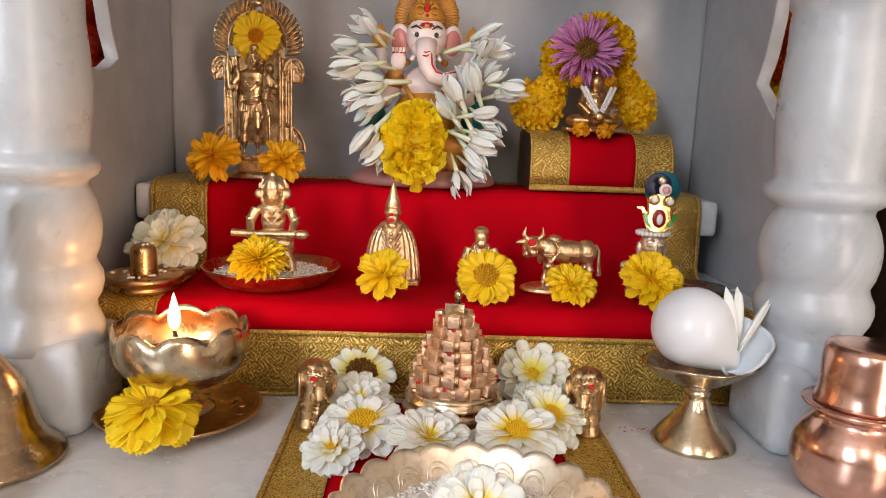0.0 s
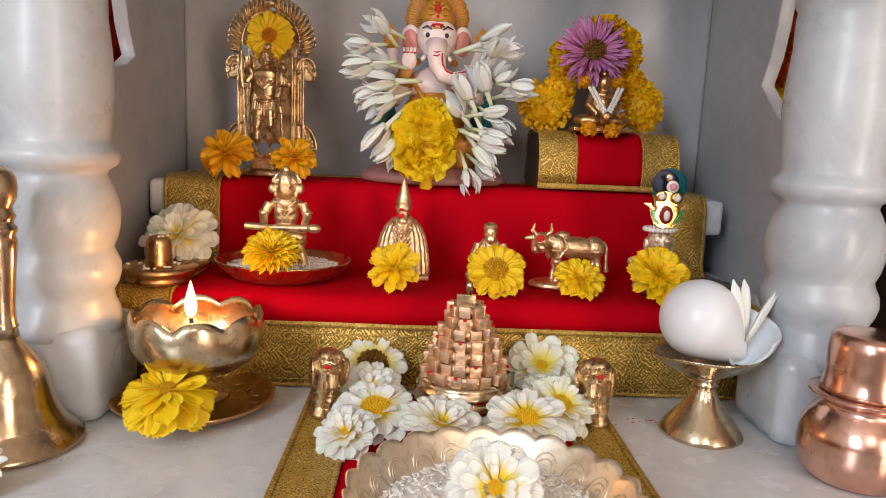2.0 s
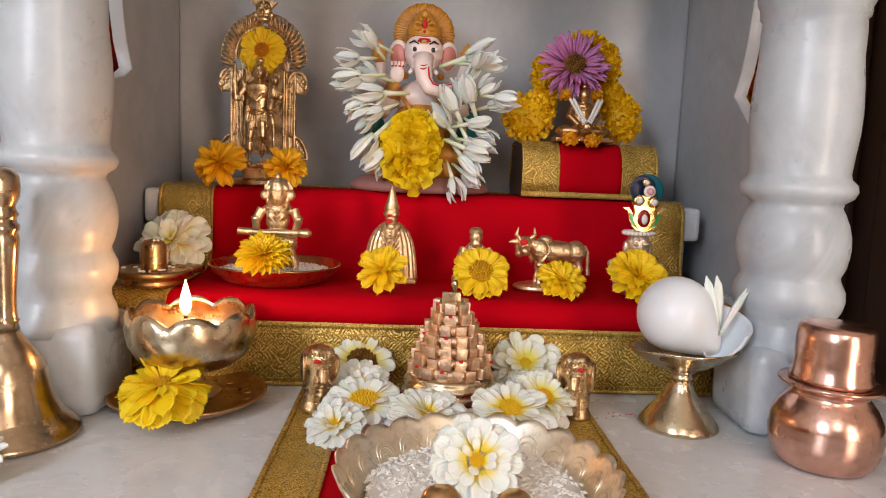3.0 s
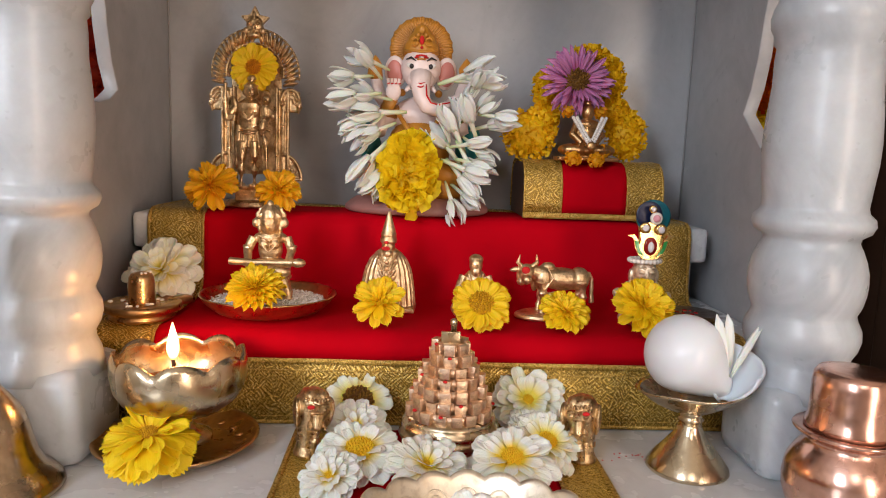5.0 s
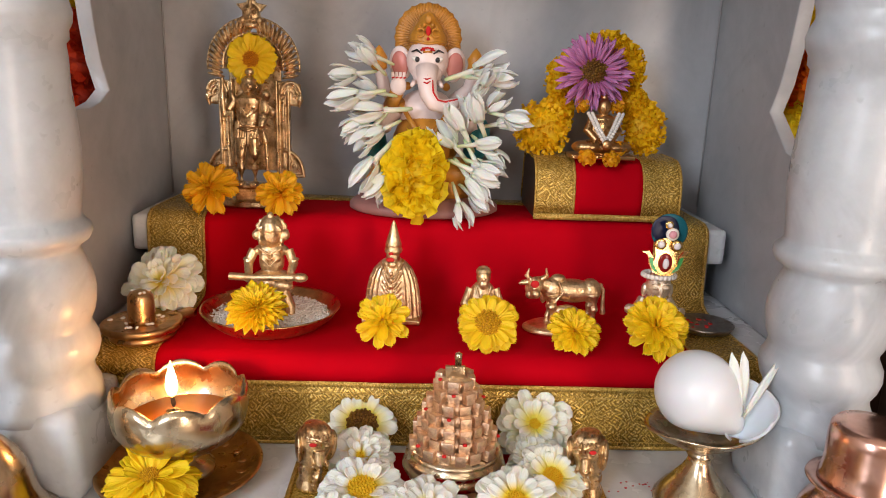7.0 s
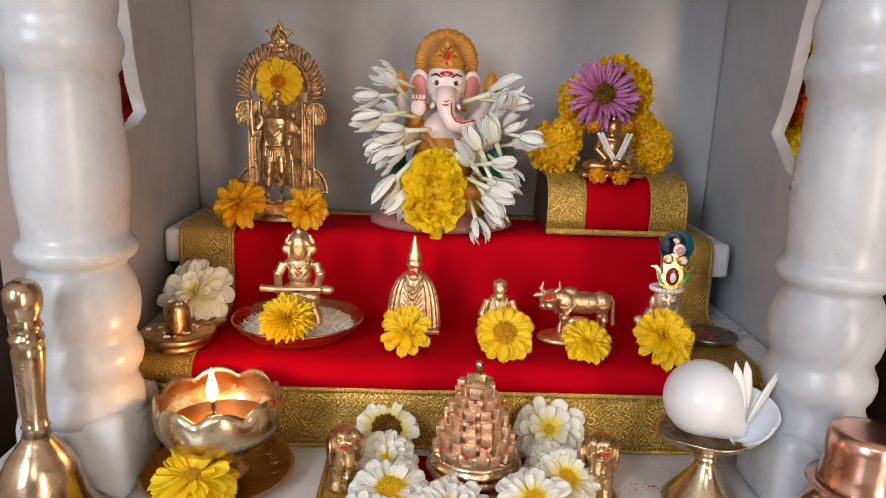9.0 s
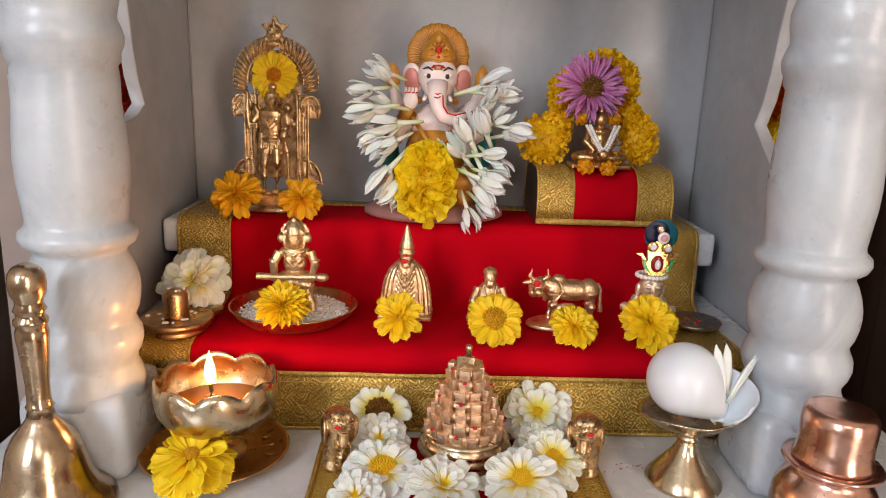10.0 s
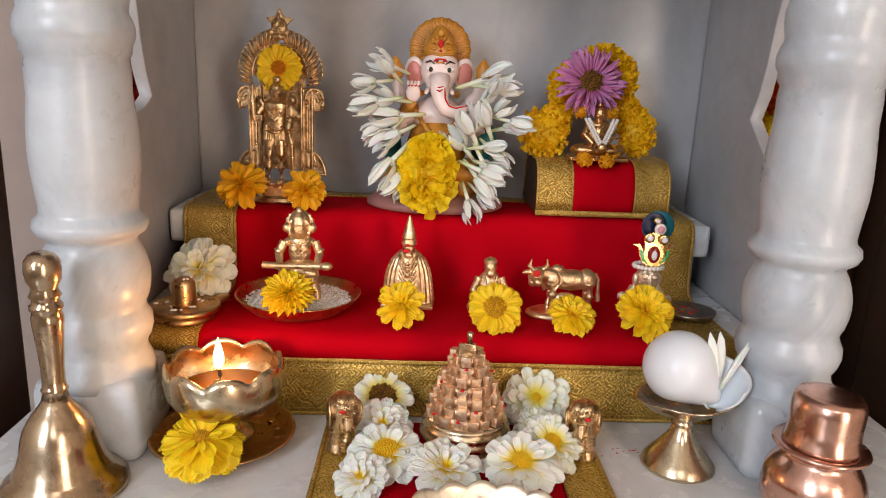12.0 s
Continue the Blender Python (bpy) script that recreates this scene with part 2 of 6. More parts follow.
M_PEARL = plain("pearl bead", (0.80, 0.76, 0.70), 0.22)
M_SHELL = plain("conch shell", (0.73, 0.79, 0.85), 0.30, scale=30, vary=0.12, Subsurface_Weight=0.1, Subsurface_Scale=0.01)
M_GREEN = plain("green enamel", (0.02, 0.30, 0.06), 0.12)
M_BLUE = plain("peacock blue", (0.004, 0.010, 0.045), 0.35)
M_CYAN = plain("peacock teal", (0.0, 0.12, 0.16), 0.4, relief=0.5)
M_GEM = plain("cut glass gem", (0.75, 0.72, 0.74), 0.06)
M_GEM_PINK = plain("pink glass gem", (0.72, 0.34, 0.40), 0.06)
M_GEM_RED = plain("red glass gem", (0.22, 0.01, 0.01), 0.08)
M_FACE = metal("pale silver", (1.0, 0.92, 0.78), (0.76, 0.63, 0.46), 0.48, 80, 0.3)
M_WOOD = plain("dark stained wood", (0.055, 0.024, 0.012), 0.42, scale=30, vary=0.6)
M_PLASTER = plain("beige plaster", (0.52, 0.42, 0.36), 0.85, scale=18, vary=0.25, relief=0.6)
M_ROOMWALL = plain("cream wall paint", (0.60, 0.54, 0.46), 0.8, scale=6, vary=0.2)
M_TILE = plain("beige floor tile", (0.42, 0.34, 0.27), 0.35, scale=5, vary=0.3)
M_JOINT = plain("grey joint sealant", (0.34, 0.335, 0.33), 0.8)
M_CEIL = plain("white ceiling paint", (0.78, 0.76, 0.72), 0.85, scale=5, vary=0.1)

# ---- mesh helpers ----


class Shape:
    """Collects solids in one bmesh; mi is the material slot."""

    def __init__(self):
        self.bm = bmesh.new()

    def take(self, verts, mi, smooth=True):
        for f in {f for v in verts for f in v.link_faces}:
            f.material_index, f.smooth = mi, smooth

    def ell(self, c, r, rot=(0, 0, 0), mi=0, seg=18):
        r = (r, r, r) if isinstance(r, (int, float)) else r
        m = pose(*c, *rot) @ Matrix.Diagonal((*r, 1))
        got = bmesh.ops.create_uvsphere(self.bm, u_segments=seg, v_segments=max(6, seg * 2 // 3), radius=1, matrix=m)
        self.take(got["verts"], mi)
        return self

    def box(self, c, s, rot=(0, 0, 0), mi=0, bevel=0.0):
        m = pose(*c, *rot) @ Matrix.Diagonal((*s, 1))
        verts = bmesh.ops.create_cube(self.bm, size=1, matrix=m)["verts"]
        if bevel:
            edges = list({e for v in verts for e in v.link_edges})
            got = bmesh.ops.bevel(self.bm, geom=edges, offset=bevel, segments=2, profile=0.6, affect="EDGES")
            verts = list({v for f in got["faces"] for v in f.verts} | {v for v in verts if v.is_valid})
        self.take(verts, mi, bool(bevel))
        return self

    def lathe(self, profile, at=None, seg=40, mi=0, wave=None, close=False):
        """Turns (radius, height) pairs round z; wave(angle, radius, z) may give another radius and height."""
        at = at or Matrix()
        rings = []
        for r, z in profile:
            ring = []
            for k in range(seg):
                a = 2 * math.pi * k / seg
                rr, zz = wave(a, r, z) if wave else (r, z)
                ring.append(self.bm.verts.new(at @ Vector((rr * math.cos(a), rr * math.sin(a), zz))))
            rings.append(ring)
        pairs = list(zip(rings, rings[1:])) + ([(rings[-1], rings[0])] if close else [])
        for lo, hi in pairs:
            for k in range(seg):
                f = self.bm.faces.new((lo[k], lo[(k + 1) % seg], hi[(k + 1) % seg], hi[k]))
                f.material_index, f.smooth = mi, True
        if not close:
            for ring, flip in ((rings[0], True), (rings[-1], False)):
                f = self.bm.faces.new(ring[::-1] if flip else ring)
                f.material_index, f.smooth = mi, False
        return self

    def tube(self, pts, radii, seg=10, mi=0, flat=1.0):
        pts = [Vector(p) for p in pts]
        radii = [radii] * len(pts) if isinstance(radii, (int, float)) else radii
        rings = []
        for k, (p, r) in enumerate(zip(pts, radii)):
            way = (pts[min(k + 1, len(pts) - 1)] - pts[max(k - 1, 0)]).normalized()
            q = way.to_track_quat("Z", "Y")
            rings.append([self.bm.verts.new(p + q @ Vector((r * math.cos(a), r * flat * math.sin(a), 0)))
                          for a in (2 * math.pi * i / seg for i in range(seg))])
        for lo, hi in zip(rings, rings[1:]):
            for k in range(seg):
                f = self.bm.faces.new((lo[k], lo[(k + 1) % seg], hi[(k + 1) % seg], hi[k]))
                f.material_index, f.smooth = mi, True
        for ring in (rings[0][::-1], rings[-1]):
            f = self.bm.faces.new(ring)
            f.material_index, f.smooth = mi, True
        return self

    def prism(self, outline, y0, y1, mi=0, at=None):
        """An outline of (x, z) pairs, made solid from y0 to y1."""
        at = at or Matrix()
        a = [self.bm.verts.new(at @ Vector((x, y0, z))) for x, z in outline]
        b = [self.bm.verts.new(at @ Vector((x, y1, z))) for x, z in outline]
        n = len(outline)
        faces = [self.bm.faces.new(a), self.bm.faces.new(b[::-1])]
        faces += [self.bm.faces.new((a[k], b[k], b[(k + 1) % n], a[(k + 1) % n])) for k in range(n)]
        for f in faces:
            f.material_index = mi
        return self

    def mesh(self, name, *mats):
        bmesh.ops.recalc_face_normals(self.bm, faces=self.bm.faces)
        data = bpy.data.meshes.new(name)
        self.bm.to_mesh(data)
        self.bm.free()
        for m in mats:
            data.materials.append(m)
        return data


def part(name, shape, mats, parent, label=""):
    mats = mats if isinstance(mats, tuple) else (mats,)
    ob = new(name, shape.mesh(name, *mats))
    ob.parent = parent
    return tagged(ob, label)


def thing(name, label, category, place=(0, 0, 0), rot=(0, 0, 0), group="", kind=""):
    ob = new(name)
    ob.empty_display_size = 0.01
    ob.matrix_world = pose(*place, *rot)
    return tagged(ob, label, category, group, kind)


def solid(name, shape, mats, label, category="", place=(0, 0, 0), rot=(0, 0, 0), group="", kind=""):
    mats = mats if isinstance(mats, tuple) else (mats,)
    ob = new(name, shape.mesh(name, *mats))
    ob.matrix_world = pose(*place, *rot)
    return tagged(ob, label, category, group, kind)


def cast(ob, size):
    """Fuses a figure's solids into one casting."""
    mod = ob.modifiers.new("fuse", "REMESH")
    mod.mode, mod.voxel_size, mod.use_smooth_shade = "VOXEL", size, True
    sm = ob.modifiers.new("soften", "SMOOTH")
    sm.factor, sm.iterations = 0.5, 1
    return ob


def arc(n, a0, a1):
    return [a0 + (a1 - a0) * k / (n - 1) for k in range(n)]


# ---- the room round the shrine ----
X0, X1, Y0, Y1, Z0, Z1 = -2.0, 2.0, -1.7, 0.95, -0.85, 1.75
solid("floor", Shape().box((0, -0.4, Z0 - 0.05), (4.6, 3.2, 0.1)), M_TILE, "beige tiled room floor under the shrine", "floor", kind="structure")
solid("ceiling", Shape().box((0, -0.4, Z1 + 0.05), (4.6, 3.2, 0.1)), M_CEIL, "plain white painted room ceiling", "ceiling", kind="structure")
solid("wall_north", Shape().box((0, Y1 + 0.06, 0.45), (4.24, 0.12, 2.6)), M_PLASTER, "beige plaster wall behind the marble shrine", "wall", kind="structure")
solid("wall_west", Shape().box((X0 - 0.06, -0.375, 0.45), (0.12, 2.65, 2.6)), M_ROOMWALL, "cream painted side wall of the room", "wall", kind="structure")
solid("wall_east", Shape().box((X1 + 0.06, -0.375, 0.45), (0.12, 2.65, 2.6)), M_ROOMWALL, "cream painted side wall of the room", "wall", kind="structure")
# unseen wall; its openings are cut to fit the window lamp and both fills
south = Shape()
for x0, x1, z0, z1 in ((X0, -1.55, Z0, Z1), (-1.55, -0.95, Z0, 0.4), (-1.55, -0.95, 1.5, Z1), (-0.95, -0.2, Z0, Z1), (-0.2, 0.3, Z0, 0.95), (-0.2, 0.3, 1.55, Z1), (0.3, 0.88, Z0, Z1), (0.88, 1.32, 1.15, Z1), (1.32, X1, Z0, Z1)):
    south.box(((x0 + x1) / 2, Y0 - 0.06, (z0 + z1) / 2), (x1 - x0, 0.12, z1 - z0))
solid("wall_south", south, M_ROOMWALL, "unseen cream wall with a window and openings for two added fills", "wall", kind="structure")

# dark joinery beside the shrine
cupboard = thing("wooden_cupboard", "dark stained wooden cupboard beside the marble shrine", "cupboard")
part("body", Shape().box((0.75, 0.66, -0.05), (0.50, 0.56, 1.6), bevel=0.006), M_WOOD, cupboard)
for y_, w_ in ((0.60, 0.20), (0.84, 0.18)):
    part("panel", Shape().box((0.494, y_, 0.15), (0.012, w_, 1.0), bevel=0.003), M_WOOD, cupboard)
solid("wooden_door_frame", Shape().box((-0.487, 0.575, 0.2), (0.21, 0.06, 2.1), bevel=0.005), M_WOOD, "dark stained wooden door frame beside the shrine", "door frame")

# ---- the marble shrine ----
XL, XR, YB = -0.253, 0.288, 0.745
solid("shrine_cabinet", Shape().box((0.034, 0.49, -0.445), (0.66, 0.66, 0.81), bevel=0.006), M_WOOD, "dark wooden cabinet that carries the marble shrine", "cabinet")
solid("shrine_floor", Shape().box((0.034, 0.48, -0.02), (0.704, 0.70, 0.04), bevel=0.003), M_FLOOR, "white marble slab floor of the shrine", "floor", kind="structure")
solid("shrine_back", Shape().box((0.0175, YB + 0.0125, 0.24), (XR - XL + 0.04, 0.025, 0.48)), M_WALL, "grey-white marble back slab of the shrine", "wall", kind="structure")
# presumed roof slab above the view, its height chosen to shade the back
solid("shrine_shade_roof", Shape().box((0.0175, 0.57, 0.495), (0.66, 0.40, 0.03), bevel=0.003), M_WALL, "unseen marble slab roof, set to shade the inside of the shrine", "ceiling", kind="structure")

HOLE = [(0.618, 0.244), (0.606, 0.266), (0.599, 0.292), (0.594, 0.325), (0.584, 0.365), (0.562, 0.395), (0.537, 0.407), (0.512, 0.395), (0.490, 0.365),
        (0.480, 0.325), (0.475, 0.292), (0.468, 0.266), (0.456, 0.244), (0.474, 0.230), (0.492, 0.215), (0.537, 0.205), (0.580, 0.214), (0.600, 0.230)]


# the west slab has a shallower sill
HOLE_WEST = [(y, max(z, 0.231 + 0.4 * max(0.0, y - 0.59))) for y, z in HOLE]


def side_slab(x0, x1, cut):
    """A marble side slab with a cusped opening through it."""
    outer = [(0.476, 0.0), (YB, 0.0), (YB, 0.48), (0.476, 0.48)]
    curve = bpy.data.curves.new("side", "CURVE")
    curve.dimensions, curve.fill_mode = "2D", "BOTH"
    hole = [(max(y, 0.482), z) for y, z in cut]
    for pts in (outer, hole):
        s = curve.splines.new("POLY")
        s.points.add(len(pts) - 1)
        s.use_cyclic_u = True
        for p, (y, z) in zip(s.points, pts):
            p.co = (y, z, 0, 1)
    curve.extrude, curve.bevel_depth, curve.bevel_resolution = (x1 - x0) / 2 - 0.001, 0.001, 1
    tmp = bpy.data.objects.new("side", curve)
    data = bpy.data.meshes.new_from_object(tmp)
    bpy.data.objects.remove(tmp)
    data.transform(Matrix(((0, 0, 1, (x0 + x1) / 2), (1, 0, 0, 0), (0, 1, 0, 0), (0, 0, 0, 1))))
    data.materials.append(M_WALL)
    return data


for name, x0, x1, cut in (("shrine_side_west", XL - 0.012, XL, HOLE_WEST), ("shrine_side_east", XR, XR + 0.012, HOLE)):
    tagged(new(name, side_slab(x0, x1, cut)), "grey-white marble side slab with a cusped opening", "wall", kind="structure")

# thin sealed joints in the two back corners
for x in (XL + 0.001, XR - 0.001):
    solid("trim", Shape().tube([(x, YB - 0.001, 0.14), (x, YB - 0.001, 0.35), (x, YB - 0.001, 0.478)], 0.0009, 6), M_JOINT, "dark sealed joint in the marble corner", "joint", kind="structure")

solid("lower_step", Shape().box((0.0175, 0.6225, 0.033), (XR - XL - 0.001, 0.245, 0.066), bevel=0.006), M_FLOOR, "white marble lower step inside the shrine", "step", kind="structure")
up = thing("upper_step", "white marble upper step with a projecting slab", "step", kind="structure")
part("tread", Shape().box((0.0115, 0.6865, 0.124), (0.521, 0.117, 0.032), bevel=0.005), M_FLOOR, up)
part("riser", Shape().box((0.011, 0.690, 0.087), (0.500, 0.108, 0.042), bevel=0.002), M_FLOOR, up)


def pillar(x, y, half):
    t = thing("marble_pillar", "turned white polished marble pillar on a square base", "pillar", (x, y, 0), group="shrine pillars")
    part("base", Shape().box((0, 0, 0.0305), (2 * half, 2 * half, 0.061), bevel=0.010), M_PILLAR, t)
    prof = [(0.0395, 0.0520), (0.0385, 0.0600), (0.0372, 0.066), (0.034, 0.073), (0.0335, 0.078), (0.037, 0.084), (0.0388, 0.0905), (0.0383, 0.097), (0.0350, 0.1035), (0.0340, 0.107),
            (0.0368, 0.113), (0.0385, 0.1205), (0.0390, 0.127), (0.0385, 0.134), (0.0365, 0.142), (0.0335, 0.149), (0.0310, 0.1535), (0.0318, 0.1565), (0.0375, 0.160), (0.0398, 0.1645),
            (0.0390, 0.169), (0.0350, 0.1725), (0.0340, 0.176), (0.0368, 0.188), (0.0386, 0.203), (0.0390, 0.216), (0.0380, 0.233), (0.0360, 0.252), (0.0345, 0.268), (0.0338, 0.276),
            (0.0360, 0.2785), (0.0362, 0.284), (0.0385, 0.288), (0.0392, 0.294), (0.0375, 0.300), (0.0350, 0.305), (0.0355, 0.309), (0.0372, 0.316), (0.0372, 0.324), (0.0350, 0.332),
            (0.0335, 0.338), (0.0330, 0.412), (0.036, 0.424), (0.038, 0.432), (0.034, 0.4385)]
    part("shaft", Shape().lathe([((0.885 if 0.18 < z < 0.26 else 0.925) * r, z) for r, z in prof], seg=64), M_PILLAR, t)
    part("capital", Shape().box((0, 0, 0.459), (0.084, 0.084, 0.042), bevel=0.004), M_PILLAR, t)
    return t


pillar(-0.2375, 0.4490, 0.0355)
pillar(0.2590, 0.4420, 0.0345)

# ---- cloths ----
PROFILE = [(0.728, 0.1432), (0.70, 0.1432), (0.67, 0.1434), (0.646, 0.1438), (0.634, 0.1433), (0.6270, 0.1400), (0.6240, 0.133), (0.6232, 0.12), (0.6225, 0.10), (0.6215, 0.085),
           (0.617, 0.0745), (0.608, 0.0702), (0.595, 0.0688), (0.56, 0.0688), (0.52, 0.0688), (0.508, 0.0684), (0.5005, 0.0660), (0.4965, 0.0600), (0.4958, 0.0490)]


def strip(profile, x0, x1, lift=0.0, nx=24, wave=0.0006, flare=0.0):
    """Cloth laid along a profile of (y, z) pairs, with a slight unevenness."""
    s = Shape()
    rows = []
    for k, (y, z) in enumerate(profile):
        dy = profile[min(k + 1, len(profile) - 1)][0] - profile[max(k - 1, 0)][0]
        dz = profile[min(k + 1, len(profile) - 1)][1] - profile[max(k - 1, 0)][1]
        n = Vector((0, dz, -dy)).normalized()
        row = []
        for i in range(nx + 1):
            u = i / nx
            x = x0 + (x1 - x0) * u
            w = wave * noise.noise((x * 22, y * 18, z * 18)) + lift
            row.append(s.bm.verts.new((x, y - abs(n.y) * w, z + abs(n.z) * w)))
        rows.append(row)
    for a, b in zip(rows, rows[1:]):
        for i in range(nx):
            s.bm.faces.new((a[i], a[i + 1], b[i + 1], b[i])).smooth = True
    return s


def thick(ob, t, offset=-1):
    mod = ob.modifiers.new("thickness", "SOLIDIFY")
    mod.thickness, mod.offset = t, offset
    return ob


cloth = thing("altar_cloth", "red cloth with wide gold brocade borders draped over the steps", "cloth")
thick(part("red_panel", strip(PROFILE, -0.186, 0.207, 0.0, 60), M_RED, cloth, "plain bright red satin panel"), 0.0008, 0)
for x0, x1 in ((-0.2325, -0.185), (0.206, 0.2525)):
    border = thick(part("gold_border", strip(PROFILE, x0, x1, 0.0004, 10), M_ZARI, cloth, "gold brocade side border"), 0.001, 0)
    for x in (x0 + 0.0005, x1 - 0.0005):
        thick(part("braid", strip(PROFILE, x - 0.0013, x + 0.0013, 0.0010, 2), M_ZARI_EDGE, border), 0.001, 0)
HEM = [(0.4958, 0.0492), (0.4952, 0.036), (0.4950, 0.018), (0.4946, 0.0012)]
hem = thick(part("gold_hem", strip(HEM, -0.2325, 0.2395, 0.0006, 50, 0.0012), M_ZARI, cloth, "gold brocade front border"), 0.001, 0)
for z0, z1 in ((0.0462, 0.0502), (0.0408, 0.0416), (0.0064, 0.0070), (0.0008, 0.0036)):
    thick(part("braid", strip([(0.4950, z1), (0.4950, z0)], -0.2325, 0.2395, 0.0012, 50, 0.0012), M_ZARI_EDGE, hem), 0.0008, 0)
thick(part("gold_hem", strip([(0.728, 0.1436), (0.704, 0.1436)], -0.186, 0.207, 0.0004, 30), M_ZARI, cloth, "gold brocade back border"), 0.0008, 0)

FLAT = [(0.482, 0.0016), (0.45, 0.0016), (0.41, 0.0016), (0.37, 0.0016), (0.33, 0.0016), (0.29, 0.0016), (0.25, 0.0016), (0.21, 0.0016)]
mat = thing("altar_mat", "narrow red mat with gold brocade borders lying on the marble", "mat")
thick(part("red_panel", strip(FLAT, -0.048, 0.096, 0.0, 20), M_RED, mat, "plain bright red satin panel"), 0.0008, 0)
for x0, x1 in ((-0.0785, -0.047), (0.095, 0.1245)):
    border = thick(part("gold_border", strip(FLAT, x0, x1, 0.0006, 8, 0.001), M_ZARI_MAT, mat, "gold brocade side border"), 0.001, 0)
    for x in (x0, x1):
        thick(part("braid", strip(FLAT, x - 0.0016, x + 0.0016, 0.0014, 2, 0.001), M_ZARI_EDGE, border), 0.0008, 0)

thick(part("gold_hem", strip([(0.266, 0.0030), (0.240, 0.0030), (0.212, 0.0030)], -0.0790, 0.1250, 0.0006, 30, 0.0012), M_ZARI_MAT, mat, "gold brocade front border"), 0.001, 0)

seat = thing("cloth_covered_seat", "small low seat covered with red and gold cloth", "seat", (0.1635, 0, 0))
SEAT = [(0.632, 0.1500), (0.6312, 0.160), (0.6318, 0.172), (0.6350, 0.184), (0.6415, 0.1925), (0.650, 0.1965), (0.665, 0.1975), (0.695, 0.1975), (0.710, 0.194), (0.716, 0.186), (0.718, 0.150)]
part("base", Shape().prism([(y, z) for y, z in [(0.6345, 0.1452)] + [(y + 0.0022 * (1 if y < 0.66 else -1), z - 0.0018) for y, z in SEAT[1:-1]] + [(0.716, 0.1452)]], -0.0635, 0.0635,
                           at=Matrix(((0, 1, 0, 0), (1, 0, 0, 0), (0, 0, 1, 0), (0, 0, 0, 1)))), M_WOOD, seat, "dark wooden seat block")
thick(part("red_panel", strip(SEAT, -0.030, 0.031, 0.0, 10, 0.0004), M_RED, seat, "red satin panel"), 0.0008, 0)
for x0, x1 in ((-0.0645, -0.029), (0.030, 0.0645)):
    border = thick(part("gold_border", strip(SEAT, x0, x1, 0.0004, 8, 0.0005), M_ZARI, seat, "gold brocade border"), 0.001, 0)
    for x in (x0 + 0.001, x1 - 0.001):
        thick(part("braid", strip(SEAT, x - 0.001, x + 0.001, 0.001, 2, 0.0005), M_ZARI_EDGE, border), 0.0008, 0)
thick(part("gold_hem", strip([(0.6315, 0.1505), (0.6312, 0.1452)], -0.0645, 0.0645, 0.0006, 16, 0.0008), M_ZARI_EDGE, seat, "gold braid hem"), 0.001, 0)

# ---- flowers ----


def petal_mesh(name, mat, width, cup, curl, tip=0.3, notch=0.0, nx=7, ny=4, teeth=0.0):
    """A petal one unit long on +x, cupped across and curled along, with thickness."""
    s = Shape()
    sides = []
    for level in (0.0, -0.025):
        grid = []
        for i in range(nx + 1):
            u = i / nx
            w = width * min(1.0, 0.35 + 1.25 * u) * math.sqrt(max(0.04, 1 - (max(0.0, u - 1 + tip) / (tip + 0.03)) ** 2))
            row = []
            for j in range(ny + 1):
                v = 2 * j / ny - 1
                x = u - (notch * (1 - abs(v)) if i == nx else 0) - (0.06 * v * v + teeth * (j % 2) if i == nx else 0)
                z = cup * width * v * v * (1 - 0.5 * u) + curl * u * u + level * (1 - 0.6 * u) + 0.035 * math.sin(6 * u + 3.5 * v) * u
                row.append(s.bm.verts.new((x, w * v, z)))
            grid.append(row)
        sides.append(grid)
    top, low = sides
    for i in range(nx):
        for j in range(ny):
            s.bm.faces.new((top[i][j], top[i + 1][j], top[i + 1][j + 1], top[i][j + 1])).smooth = True
            s.bm.faces.new((low[i][j], low[i][j + 1], low[i + 1][j + 1], low[i + 1][j])).smooth = True
    rim = [(i, 0) for i in range(nx + 1)] + [(nx, j) for j in range(1, ny + 1)] + [(i, ny) for i in range(nx - 1, -1, -1)] + [(0, j) for j in range(ny - 1, 0, -1)]
    for (a, b), (c, d) in zip(rim, rim[1:] + rim[:1]):
        s.bm.faces.new((top[a][b], low[a][b], low[c][d], top[c][d])).smooth = True
    return s.mesh(name, mat)


def eye_mesh(name, mat, radius, height, count, size):
    """A domed flower eye of many small florets."""
    s = Shape()
    s.ell((0, 0, 0), (radius, radius, height), seg=12)
    for k in range(count):
        f = math.sqrt((k + 0.5) / count)
        a = 2.39996 * k
        r = radius * f
        z = height * math.sqrt(max(0.0, 1 - f * f))
        s.ell((r * math.cos(a), r * math.sin(a), z), (size, size, size * 1.5), seg=6)
    return s.mesh(name, mat)


def facing(place, normal, turn=0.0):
    q = Vector(normal).normalized().to_track_quat("Z", "Y")
    return Matrix.Translation(place) @ q.to_matrix().to_4x4() @ pose(0, 0, 0, 0, 0, turn)


P_BROAD = {m: petal_mesh("petal", m, 0.20, 0.5, -0.12, 0.26, 0.03, ny=6, teeth=0.07) for m in (M_YELLOW, M_BUTTER, M_ORANGE, M_WHITE, M_CREAM)}
P_DAISY = {m: petal_mesh("petal", m, 0.185, 0.25, -0.10, 0.30, 0.04, ny=6, teeth=0.015) for m in (M_WHITE, M_CREAM)}
